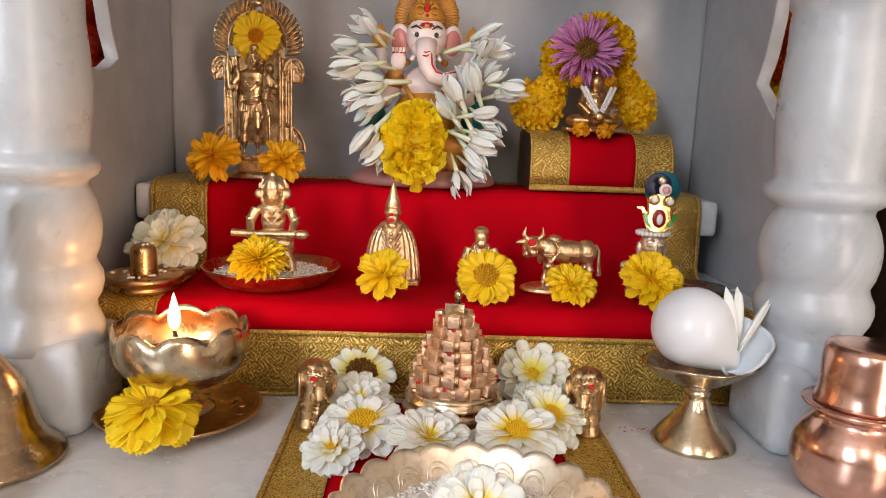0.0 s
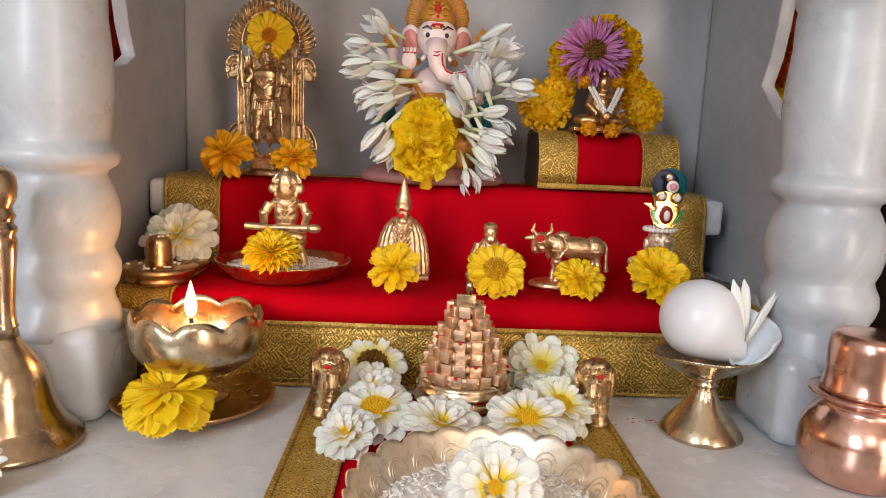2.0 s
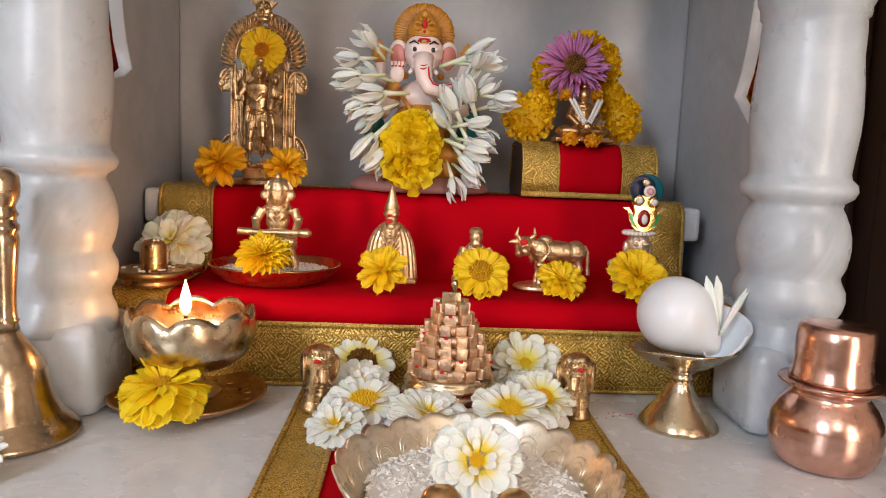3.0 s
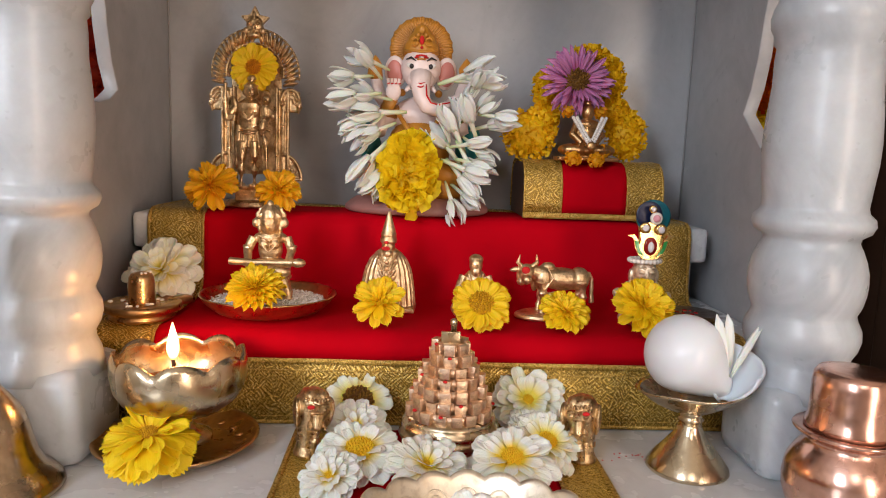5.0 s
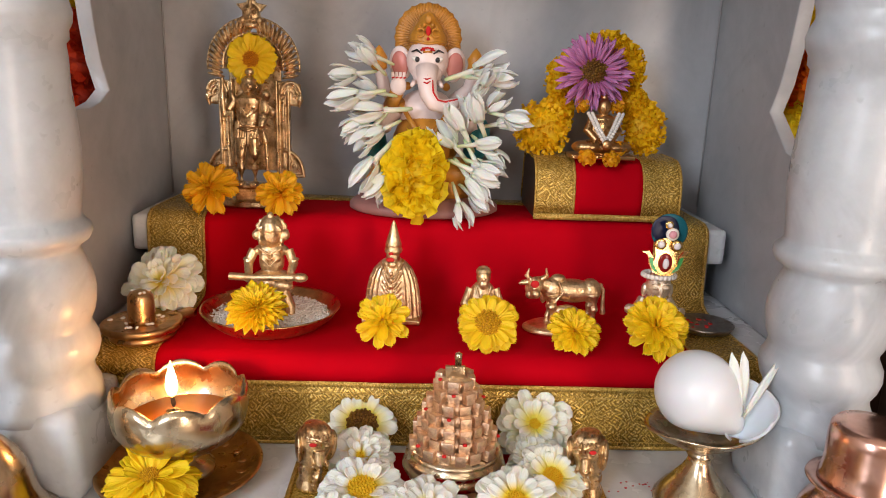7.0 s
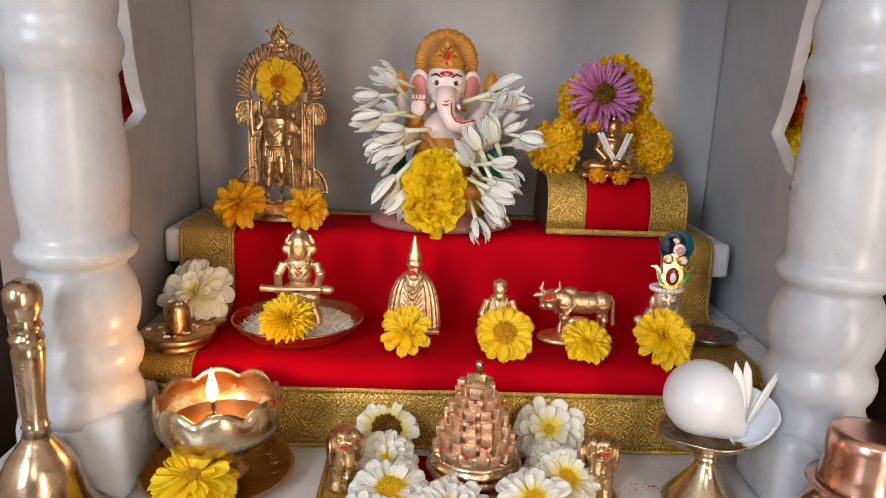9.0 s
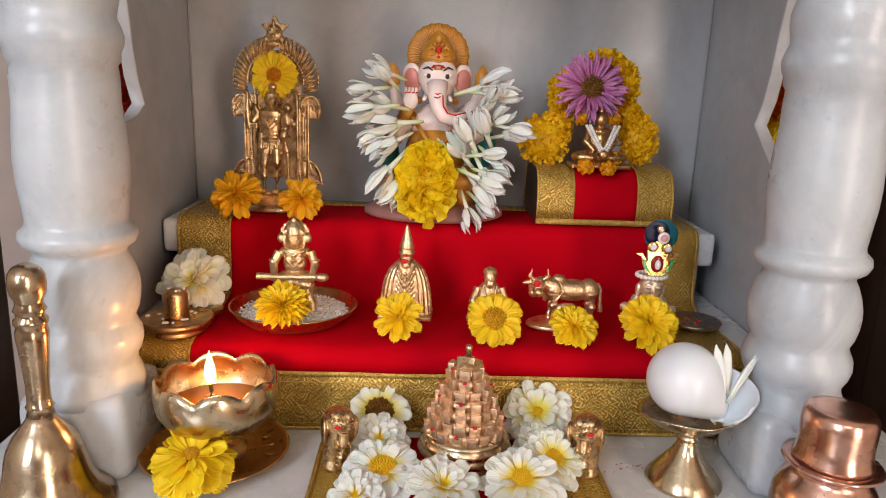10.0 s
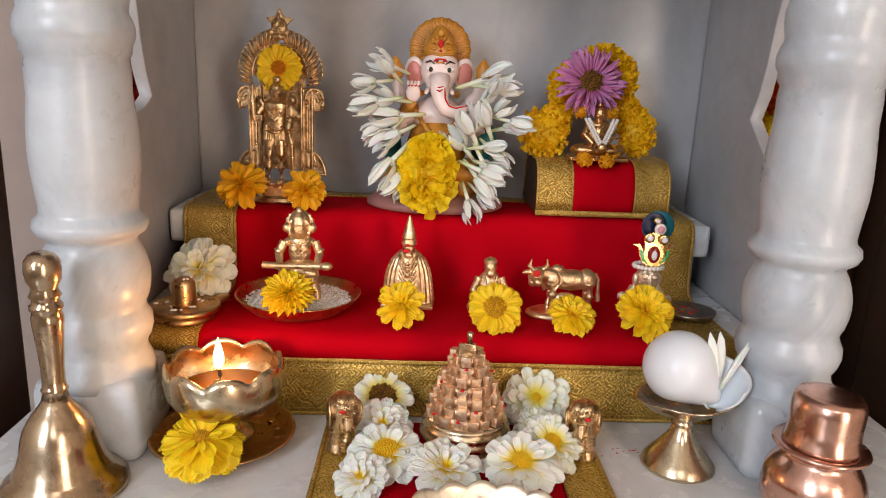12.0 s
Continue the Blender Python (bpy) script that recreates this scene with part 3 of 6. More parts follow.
P_NARROW = {m: petal_mesh("petal", m, 0.105, 0.7, -0.05, 0.4) for m in (M_YELLOW, M_BUTTER, M_ORANGE, M_WHITE, M_CREAM, M_MAUVE)}
E_YELLOW = eye_mesh("eye", M_EYE_Y, 1.0, 0.45, 70, 0.11)
E_LEMON = eye_mesh("eye", M_EYE_L, 1.0, 0.35, 70, 0.11)
E_AMBER = eye_mesh("eye", M_EYE_A, 1.0, 0.30, 70, 0.11)
E_BROWN = eye_mesh("eye", M_EYE_B, 1.0, 0.40, 70, 0.11)
rng = random.Random(7)


def blossom(label, place, normal, size, rows, mesh, eye=None, eye_size=0.3, group="", turn=0.0, wild=8.0, name="flower", widen=1.0):
    """A flower: rows of (count, root, length, rise in degrees) as shares of its radius."""
    t = thing(name, label, "flower", group=group)
    t.matrix_world = facing(place, normal, turn)
    for count, root, length, rise in rows:
        start = rng.uniform(0, 360)
        for k in range(count):
            p = new("petal", mesh)
            p.parent = t
            L = size * length * rng.uniform(0.88, 1.08)
            m = pose(0, 0, 0, 0, 0, start + 360 * k / count + rng.uniform(-0.3, 0.3) * 360 / count)
            m = m @ pose(size * root, 0, size * 0.10 * math.sin(radians(max(rise, 0))), 0, 0, 0)
            m = m @ pose(0, 0, 0, rng.uniform(-wild, wild) * 1.5, -rise + rng.uniform(-wild, wild), rng.uniform(-wild, wild) * 0.7)
            p.matrix_local = m @ Matrix.Diagonal((L, L * rng.uniform(0.85, 1.15) * widen, L, 1))
    if eye:
        e = new("eye", eye)
        e.parent = t
        e.matrix_local = pose(0, 0, size * 0.05) @ Matrix.Diagonal((size * eye_size, size * eye_size, size * eye_size, 1))
    return t


def ruffles(s, centre, radii, count, leaf, axis=(0, 0, 1), spread=1.0, seed=3):
    """Crinkled marigold petals set over a ball, thickest towards the axis."""
    r = random.Random(seed)
    ax = Vector(axis).normalized()
    q = ax.to_track_quat("Z", "Y")
    for k in range(count):
        c = 1 - (1 + spread) * (k + 0.5) / count
        sn = math.sqrt(max(0, 1 - c * c))
        a = 2.39996 * k + r.uniform(-0.3, 0.3)
        out = q @ Vector((sn * math.cos(a), sn * math.sin(a), c))
        p = Vector(centre) + Vector((out.x * radii[0], out.y * radii[1], out.z * radii[2])) * r.uniform(0.72, 0.96)
        side = out.orthogonal().normalized()
        side = Matrix.Rotation(r.uniform(0, 6.28), 3, out) @ side
        up_way = (out + side.cross(out) * r.uniform(-0.7, 0.7)).normalized()
        L, w = leaf * r.uniform(0.8, 1.3), leaf * r.uniform(0.55, 0.85)
        cross = side.cross(up_way)
        base = p - out * leaf * 0.6
        rows = []
        for i in range(3):
            u = i / 2
            row = []
            for j in range(5):
                v = j / 2 - 1
                crimp = 0.24 * leaf * u * math.sin(4.2 * j + k)
                row.append(s.bm.verts.new(base + up_way * L * u * (1.0 - 0.18 * v * v) + side * v * w * (0.35 + 0.65 * u) + cross * crimp))
            rows.append(row)
        for a_, b_ in zip(rows, rows[1:]):
            for j in range(4):
                s.bm.faces.new((a_[j], a_[j + 1], b_[j + 1], b_[j])).smooth = True
    return s


def marigold(label, place, normal, radii, mat, count=150, leaf=0.006, seed=1, group="marigolds"):
    t = thing("marigold", label, "flower", group=group)
    t.matrix_world = facing(place, normal)
    core = tuple(0.72 * v for v in radii)
    part("petals", ruffles(Shape().ell((0, 0, 0), core, seg=14), (0, 0, 0), radii, count, leaf, spread=0.75, seed=seed), mat, t)
    part("calyx", Shape().lathe([(0.001, -radii[2] * 1.05), (radii[0] * 0.22, -radii[2] * 0.95), (radii[0] * 0.34, -radii[2] * 0.6), (radii[0] * 0.3, -radii[2] * 0.4)], seg=12), M_STEM, t, "small green calyx")
    return t


# yellow flowers leaning on the lower figures
blossom("yellow chrysanthemum with a broad golden eye, on the red cloth", (0.0525, 0.517, 0.0885), (0.0, -0.82, 0.56), 0.0240,
        [(21, 0.12, 0.88, 4), (20, 0.14, 0.80, 18)], P_BROAD[M_YELLOW], E_YELLOW, 0.42, "yellow flowers", wild=6)
blossom("yellow chrysanthemum with ragged broad petals, on the red cloth", (-0.0245, 0.521, 0.0875), (-0.12, -0.76, 0.62), 0.0225,
        [(13, 0.05, 0.95, 10), (11, 0.05, 0.85, 26), (9, 0.03, 0.6, 45), (6, 0.02, 0.42, 65)], P_BROAD[M_YELLOW], None, 0.3, "yellow flowers", wild=12)
blossom("yellow chrysanthemum against the brass cow", (0.1165, 0.514, 0.0850), (0.05, -0.62, 0.78), 0.0212,
        [(17, 0.10, 0.90, 6), (15, 0.10, 0.80, 18), (12, 0.08, 0.58, 36), (8, 0.05, 0.4, 55)], P_BROAD[M_YELLOW], E_YELLOW, 0.12, "yellow flowers", wild=8)
blossom("full yellow chrysanthemum against the silver figure", (0.1765, 0.512, 0.0905), (0.05, -0.76, 0.62), 0.0268,
        [(16, 0.08, 0.92, 4), (15, 0.08, 0.84, 18), (14, 0.06, 0.7, 34), (11, 0.05, 0.52, 52), (7, 0.03, 0.38, 70)], P_BROAD[M_YELLOW], None, 0.2, "yellow flowers", wild=13)
blossom("dense yellow chrysanthemum lying on rice", (-0.1165, 0.5150, 0.0970), (0.0, -0.60, 0.80), 0.0228,
        [(30, 0.10, 0.90, 0), (28, 0.10, 0.84, 14), (26, 0.08, 0.72, 30), (20, 0.06, 0.52, 48), (14, 0.04, 0.36, 66)], P_NARROW[M_YELLOW], None, 0.2, "yellow flowers", wild=7, widen=1.25)
# amber flowers at the foot of the arched statue and behind its head
blossom("amber yellow chrysanthemum at the foot of a brass statue", (-0.1790, 0.626, 0.1650), (-0.1, -0.7, 0.7), 0.0258,
        [(20, 0.05, 0.95, -4), (19, 0.05, 0.90, 14), (16, 0.05, 0.76, 34), (11, 0.03, 0.55, 56), (6, 0.02, 0.4, 74)], P_BROAD[M_ORANGE], None, 0.2, "amber flowers", wild=20, widen=0.8)
blossom("amber yellow chrysanthemum at the foot of a brass statue", (-0.1190, 0.622, 0.1630), (0.15, -0.7, 0.7), 0.0228,
        [(20, 0.05, 0.95, -4), (18, 0.05, 0.90, 14), (15, 0.05, 0.76, 34), (11, 0.03, 0.55, 56), (6, 0.02, 0.4, 74)], P_BROAD[M_ORANGE], None, 0.2, "amber flowers", wild=20, widen=0.8)
blossom("flat amber flower tucked into the brass arch behind the head", (-0.1505, 0.667, 0.2725), (0.0, -1.0, 0.12), 0.0240,
        [(20, 0.16, 0.84, 2), (18, 0.16, 0.76, 10), (12, 0.2, 0.45, 24)], P_BROAD[M_YELLOW], E_AMBER, 0.30, "amber flowers", wild=7)
# lemon flower lying before the oil lamp
blossom("large lemon-yellow flower with broad petals on a brass plate", (-0.1545, 0.4020, 0.0290), (0.03, -0.30, 0.95), 0.0310,
        [(14, 0.16, 0.86, -26), (14, 0.16, 0.84, -8), (13, 0.16, 0.70, 10), (10, 0.14, 0.42, 34)], P_BROAD[M_BUTTER], E_YELLOW, 0.18, "yellow flowers", wild=18, widen=1.35)
# white flowers
blossom("full cream-white dahlia leaning on the step", (-0.2020, 0.568, 0.0990), (-0.05, -0.74, 0.66), 0.0320,
        [(17, 0.08, 0.92, -6), (16, 0.08, 0.88, 8), (15, 0.06, 0.76, 22), (13, 0.05, 0.56, 40), (10, 0.03, 0.40, 62)], P_DAISY[M_CREAM], None, 0.2, "white flowers", wild=14, widen=1.25)
W_ROWS = [(15, 0.14, 0.86, 0), (14, 0.14, 0.78, 12), (11, 0.10, 0.58, 28), (6, 0.06, 0.4, 50)]
W_OPEN = [(14, 0.18, 0.84, -4), (13, 0.18, 0.74, 10), (9, 0.16, 0.50, 26)]
W_RING = [(16, 0.30, 0.72, 0), (15, 0.32, 0.62, 9)]
for place, normal, size, rows, tint, eye, es in (
        ((-0.0365, 0.4810, 0.0235), (0.1, -0.66, 0.75), 0.0250, W_RING, M_CREAM, E_BROWN, 0.44),
        ((-0.0345, 0.4500, 0.0165), (0.05, -0.50, 0.87), 0.0240, W_ROWS, M_WHITE, E_LEMON, 0.20),
        ((-0.0300, 0.4085, 0.0185), (-0.1, -0.36, 0.93), 0.0285, W_OPEN, M_WHITE, E_LEMON, 0.32),
        ((0.0110, 0.3880, 0.0190), (0.1, -0.40, 0.91), 0.0255, W_ROWS, M_WHITE, E_LEMON, 0.14),
        ((0.0625, 0.3950, 0.0210), (0.05, -0.36, 0.93), 0.0295, W_OPEN, M_WHITE, E_LEMON, 0.22),
        ((0.0890, 0.4250, 0.0190), (0.15, -0.50, 0.86), 0.0255, [(17, 0.2, 0.80, 2), (15, 0.2, 0.70, 14), (12, 0.18, 0.5, 28)], M_CREAM, E_LEMON, 0.26),
        ((0.0860, 0.4820, 0.0260), (0.0, -0.72, 0.70), 0.0285, [(16, 0.12, 0.92, 0), (14, 0.12, 0.80, 14), (12, 0.10, 0.55, 34)], M_CREAM, E_LEMON, 0.16),
        ((0.0850, 0.4570, 0.0130), (0.1, -0.5, 0.86), 0.0225, W_ROWS, M_CREAM, E_LEMON, 0.2),
        ((-0.0455, 0.3850, 0.0125), (-0.2, -0.5, 0.84), 0.0200, W_ROWS, M_WHITE, E_LEMON, 0.20)):
    blossom("white daisy-like chrysanthemum with a yellow heart on the altar mat", place, normal, size, rows, P_DAISY[tint], eye, es, "white flowers", wild=10, widen=1.4)
blossom("white chrysanthemum lying beside the hand bell", (-0.2265, 0.326, 0.0110), (-0.1, -0.5, 0.85), 0.0190, W_ROWS, P_DAISY[M_WHITE], E_YELLOW, 0.22, "white flowers", wild=10)
blossom("white ruffled flower with a yellow heart on a bowl of rice", (0.0285, 0.262, 0.0450), (0.0, -0.80, 0.60), 0.0210,
        [(14, 0.20, 0.82, 2), (13, 0.2, 0.74, 12), (9, 0.20, 0.55, 26), (5, 0.12, 0.34, 44)], P_DAISY[M_WHITE], E_LEMON, 0.16, "white flowers", wild=10, widen=1.6)
# the mauve aster over the seated figure
blossom("mauve aster with a brown eye above a seated brass figure", (0.1480, 0.660, 0.2705), (0.0, -0.97, 0.25), 0.0350,
        [(34, 0.12, 0.88, 2), (32, 0.14, 0.82, 14), (26, 0.16, 0.66, 30)], P_NARROW[M_MAUVE], E_BROWN, 0.37, "", wild=12, name="aster", widen=0.72)

for k, (place, normal, radii) in enumerate((
        ((0.1070, 0.668, 0.2210), (-0.2, -0.9, 0.2), (0.028, 0.027, 0.018)), ((0.2010, 0.672, 0.2250), (0.2, -0.9, 0.2), (0.022, 0.028, 0.017)),
        ((0.1640, 0.680, 0.2930), (0.1, -0.9, 0.3), (0.024, 0.016, 0.015)), ((0.1270, 0.682, 0.2640), (-0.3, -0.9, 0.2), (0.018, 0.026, 0.014)),
        ((0.1830, 0.680, 0.2760), (0.3, -0.9, 0.1), (0.019, 0.025, 0.015)), ((0.1220, 0.676, 0.2370), (-0.2, -0.9, 0.1), (0.017, 0.017, 0.013)),
        ((0.1890, 0.676, 0.2440), (0.2, -0.9, 0.1), (0.016, 0.018, 0.013)))):
    marigold("golden yellow marigold in a ring behind the seated figure", place, normal, radii, M_MARI_DEEP, 330, 0.0040, k)
marigold("large ruffled lemon marigold on the lap of the clay statue", (-0.0055, 0.6170, 0.1850), (0.0, -0.95, 0.3), (0.0250, 0.0385, 0.017), M_MARI, 190, 0.0138, 21)
for place, r in (((0.1420, 0.6290, 0.2000), 0.0078), ((0.1630, 0.6285, 0.1995), 0.0070), ((0.1715, 0.6395, 0.2080), 0.0055)):
    marigold("small orange marigold bud on the red seat", place, (0, -0.8, 0.5), (r, r, r * 0.75), M_MARI_AMBER, 40, 0.0035, int(r * 1e4))
for x, z in ((0.1385, 0.2430), (0.1690, 0.2430)):
    marigold("orange marigold bud at the figure's shoulder", (x, 0.6500, z), (0, -1, 0.2), (0.006, 0.006, 0.004), M_MARI_AMBER, 36, 0.003, 5)

# tuberose florets heaped round the clay statue
TUBE = Shape().lathe([(0.035, 0.0), (0.055, 0.1), (0.06, 0.3), (0.075, 0.5), (0.10, 0.62), (0.07, 0.60)], seg=10)
TUBE.bm.transform(Matrix(((0, 0, 1, 0), (0, 1, 0, 0), (-1, 0, 0, 0), (0, 0, 0, 1))))
TUBE = TUBE.mesh("tube", M_TUBE)
P_TUBE = petal_mesh("petal", M_TUBEROSE, 0.225, 0.30, -0.36, 0.72)


def floret(base, tip, open_=30.0, seed=0, size=1.0):
    """A tuberose floret from its stalk to its petals' tips."""
    r = random.Random(seed)
    b, e = Vector(base), Vector(tip)
    L = max(0.036, (e - b).length * size)
    t = thing("tuberose", "waxy white tuberose floret on a pale green tube", "flower", group="tuberose florets")
    q = (e - b).normalized().to_track_quat("X", "Z").to_matrix().to_4x4()
    t.matrix_world = Matrix.Translation(b) @ q
    tube = new("tube", TUBE)
    tube.parent = t
    tube.matrix_local = Matrix.Diagonal((L, L * 0.78, L * 0.78, 1))
    tagged(tube, "pale green flower tube")
    for k in range(6):
        p = new("petal", P_TUBE)
        p.parent = t
        m = pose(L * 0.55, 0, 0) @ pose(0, 0, 0, 60 * k + r.uniform(-12, 12) + 30 * (k % 2) * 0.3, 0, 0) @ pose(0, 0, L * 0.07, 0, -open_ * r.uniform(0.45, 1.15) + 6, 0)
        p.matrix_local = m @ Matrix.Diagonal((L * r.uniform(0.50, 0.64), L * r.uniform(0.44, 0.54), L * 0.55, 1))
    return t


FLORETS = [((-0.025, 0.272), (-0.053, 0.283)), ((-0.039, 0.266), (-0.075, 0.261)), ((-0.031, 0.263), (-0.048, 0.281)), ((-0.031, 0.251), (-0.077, 0.242)),
           ((-0.009, 0.236), (-0.061, 0.232)), ((-0.030, 0.237), (-0.065, 0.217)), ((-0.028, 0.235), (-0.058, 0.201)), ((-0.021, 0.213), (-0.058, 0.173)),
           ((-0.020, 0.210), (-0.034, 0.157)), ((0.018, 0.261), (0.069, 0.278)), ((0.032, 0.264), (0.076, 0.262)), ((0.043, 0.247), (0.052, 0.266)),
           ((0.042, 0.190), (0.011, 0.227)), ((0.045, 0.201), (0.022, 0.244)), ((0.056, 0.210), (0.038, 0.250)), ((0.054, 0.236), (0.073, 0.233)),
           ((0.049, 0.222), (0.077, 0.230)), ((0.042, 0.216), (0.070, 0.193)), ((0.036, 0.212), (0.056, 0.177)), ((0.023, 0.195), (0.068, 0.178)),
           ((0.034, 0.236), (0.050, 0.258)), ((0.040, 0.228), (0.066, 0.246)), ((0.030, 0.206), (0.060, 0.212)), ((0.036, 0.196), (0.062, 0.190)),
           ((-0.022, 0.246), (-0.056, 0.252)), ((-0.018, 0.226), (-0.048, 0.212)), ((-0.016, 0.200), (-0.046, 0.165)), ((0.027, 0.176), (0.039, 0.143)), ((0.031, 0.175), (0.056, 0.155)), ((0.028, 0.196), (0.055, 0.163))]
for k, ((bx, bz), (tx, tz)) in enumerate(FLORETS):
    depth = 0.640 - 0.004 * (k % 4)
    floret((bx, depth, bz), (tx, depth - 0.016 - 0.004 * (k % 3), tz), (48, 39, 30)[k % 3], k, 0.87)

# ---- metal ware ----


def bell():
    t = thing("hand_bell", "tall brass hand bell with a turned handle, standing on marble", "bell", (-0.2405, 0.387, 0.0))
    body = [(0.0375, 0.0), (0.0402, 0.0015), (0.0396, 0.0040), (0.0365, 0.0075), (0.0358, 0.0088), (0.0325, 0.0135), (0.0320, 0.0150), (0.0285, 0.0215), (0.0262, 0.029), (0.0248, 0.036), (0.0228, 0.043), (0.0192, 0.050), (0.0142, 0.0565), (0.0100, 0.0615), (0.0080, 0.0655)]
    part("body", Shape().lathe([(r if z < 0.012 else r * 0.93, z) for r, z in body], seg=56), M_BELL, t, "flared brass bell body")
    grip = [(0.0090, 0.0652), (0.0080, 0.069), (0.0092, 0.0705), (0.0080, 0.072), (0.0076, 0.077), (0.0076, 0.085), (0.0086, 0.099), (0.0102, 0.115), (0.0104, 0.119), (0.0092, 0.1225), (0.0107, 0.1245), (0.0107, 0.127),
            (0.0090, 0.1285), (0.0088, 0.131), (0.0104, 0.133), (0.0085, 0.1365), (0.0086, 0.1385), (0.0110, 0.143), (0.0118, 0.149), (0.0112, 0.155), (0.0085, 0.1588), (0.004, 0.161)]
    part("handle", Shape().lathe([(0.90 * r, z) for r, z in grip], seg=32), M_BELL, t, "turned brass handle with a knob")


def lota():
    t = thing("copper_pot", "small round polished copper water pot on the marble", "pot", (0.2520, 0.3725, 0.0), (0, 1.0, 0))
    t.scale = (0.94, 0.94, 0.98)
    prof = [(0.027, 0.0003), (0.031, 0.0012), (0.0355, 0.0055), (0.0385, 0.0120), (0.0394, 0.0200), (0.0386, 0.0235), (0.0389, 0.025), (0.0375, 0.030), (0.0335, 0.0365), (0.0295, 0.0405), (0.0275, 0.0425), (0.0272, 0.0445), (0.0295, 0.0465),
            (0.0350, 0.0485), (0.0362, 0.0497), (0.0355, 0.0508), (0.0300, 0.0505)]
    part("body", Shape().lathe([(0.865 * r, 1.05 * z) for r, z in prof], seg=56), M_COPPER, t, "round copper pot body with a flared lip")
    lid = [(0.0275, 0.0507), (0.0272, 0.0535), (0.0258, 0.0565), (0.0252, 0.064), (0.0256, 0.076), (0.0248, 0.0815), (0.0222, 0.0845), (0.0150, 0.0850), (0.001, 0.0848)]
    part("cup", Shape().lathe([(0.91 * r, 1.05 * z) for r, z in lid], seg=56), M_COPPER, t, "copper tumbler turned over the mouth")


def oil_lamp():
    t = thing("oil_lamp", "brass oil lamp with a scalloped bowl, filled with ghee", "lamp", (-0.1485, 0.442, 0.0105))

    def scallop(a, r, z):
        k = abs(math.sin(4 * a + 0.35)) ** 0.6
        up_ = max(0.0, (z - 0.030) / 0.026)
        return 1.05 * r * (1 + 0.014 * up_ * k), z + 0.0075 * up_ * (k - 0.55)
    outer = [(0.006, 0.0165), (0.016, 0.018), (0.0265, 0.022), (0.0345, 0.029), (0.0388, 0.037), (0.0400, 0.045), (0.0394, 0.0525), (0.0378, 0.0570)]
    inner = [(0.0364, 0.0570), (0.0378, 0.0520), (0.0384, 0.045), (0.0372, 0.0375), (0.0330, 0.0305), (0.0255, 0.024), (0.016, 0.0205), (0.002, 0.0195)]
    part("bowl", Shape().lathe(outer + inner, seg=96, wave=scallop), M_BRASS_SMOOTH, t, "scalloped brass bowl")
    part("foot", Shape().lathe([(0.020, 0.0), (0.0195, 0.003), (0.012, 0.0065), (0.0075, 0.010), (0.0072, 0.0135), (0.010, 0.017)], seg=40), M_BRASS_SMOOTH, t, "flared brass foot")
    # filled high: the amber stands for the flame's orange glow in the bowl
    part("ghee", Shape().lathe([(0.002, 0.0345), (0.030, 0.0345), (0.0372, 0.0348), (0.0376, 0.0353), (0.002, 0.0356)], seg=48), M_OIL, t, "amber melted ghee, also standing for the flame's glow")
    part("wick_holder", Shape().lathe([(0.007, 0.0350), (0.0065, 0.039), (0.0045, 0.044), (0.0045, 0.047), (0.002, 0.0475)], ), M_BRASS_SMOOTH, t, "small brass wick holder").location = (-0.0005, -0.011, 0)
    part("wick", Shape().tube([(-0.0005, -0.011, 0.046), (0.0, -0.0112, 0.052), (-0.001, -0.011, 0.0575)], [0.0017, 0.0016, 0.001], 8), M_WICK, t, "charred cotton wick")
    f = thing("flame", "bright upright flame of the oil lamp", "flame", (-0.1492, 0.431, 0.0665))
    flame = Shape().lathe([(0.0006, 0.0), (0.0026, 0.0025), (0.0037, 0.0062), (0.0038, 0.009), (0.0031, 0.0135), (0.0020, 0.018), (0.0009, 0.022), (0.0002, 0.0245)], seg=20)
    part("flame_tongue", flame, M_FLAME, f)


def plate():
    t = thing("brass_plate", "shallow brown brass plate under the oil lamp", "plate", (-0.1530, 0.449, 0.0))
    prof = [(0.002, 0.0012), (0.036, 0.0012), (0.044, 0.004), (0.0515, 0.0088), (0.0528, 0.0098), (0.0522, 0.0108), (0.0495, 0.0098), (0.043, 0.0060), (0.036, 0.0036), (0.034, 0.0040), (0.031, 0.0036), (0.002, 0.0036)]
    part("dish", Shape().lathe(prof, seg=72), M_BRONZE, t)
    relief = Shape()
    for k in range(18):
        a = 2 * math.pi * k / 18
        relief.ell((0.0395 * math.cos(a), 0.0395 * math.sin(a), 0.0052), (0.0036, 0.0022, 0.0008), (0, 0, math.degrees(a)), seg=8)
    part("embossing", relief, M_BRONZE, t, "ring of embossed petals")


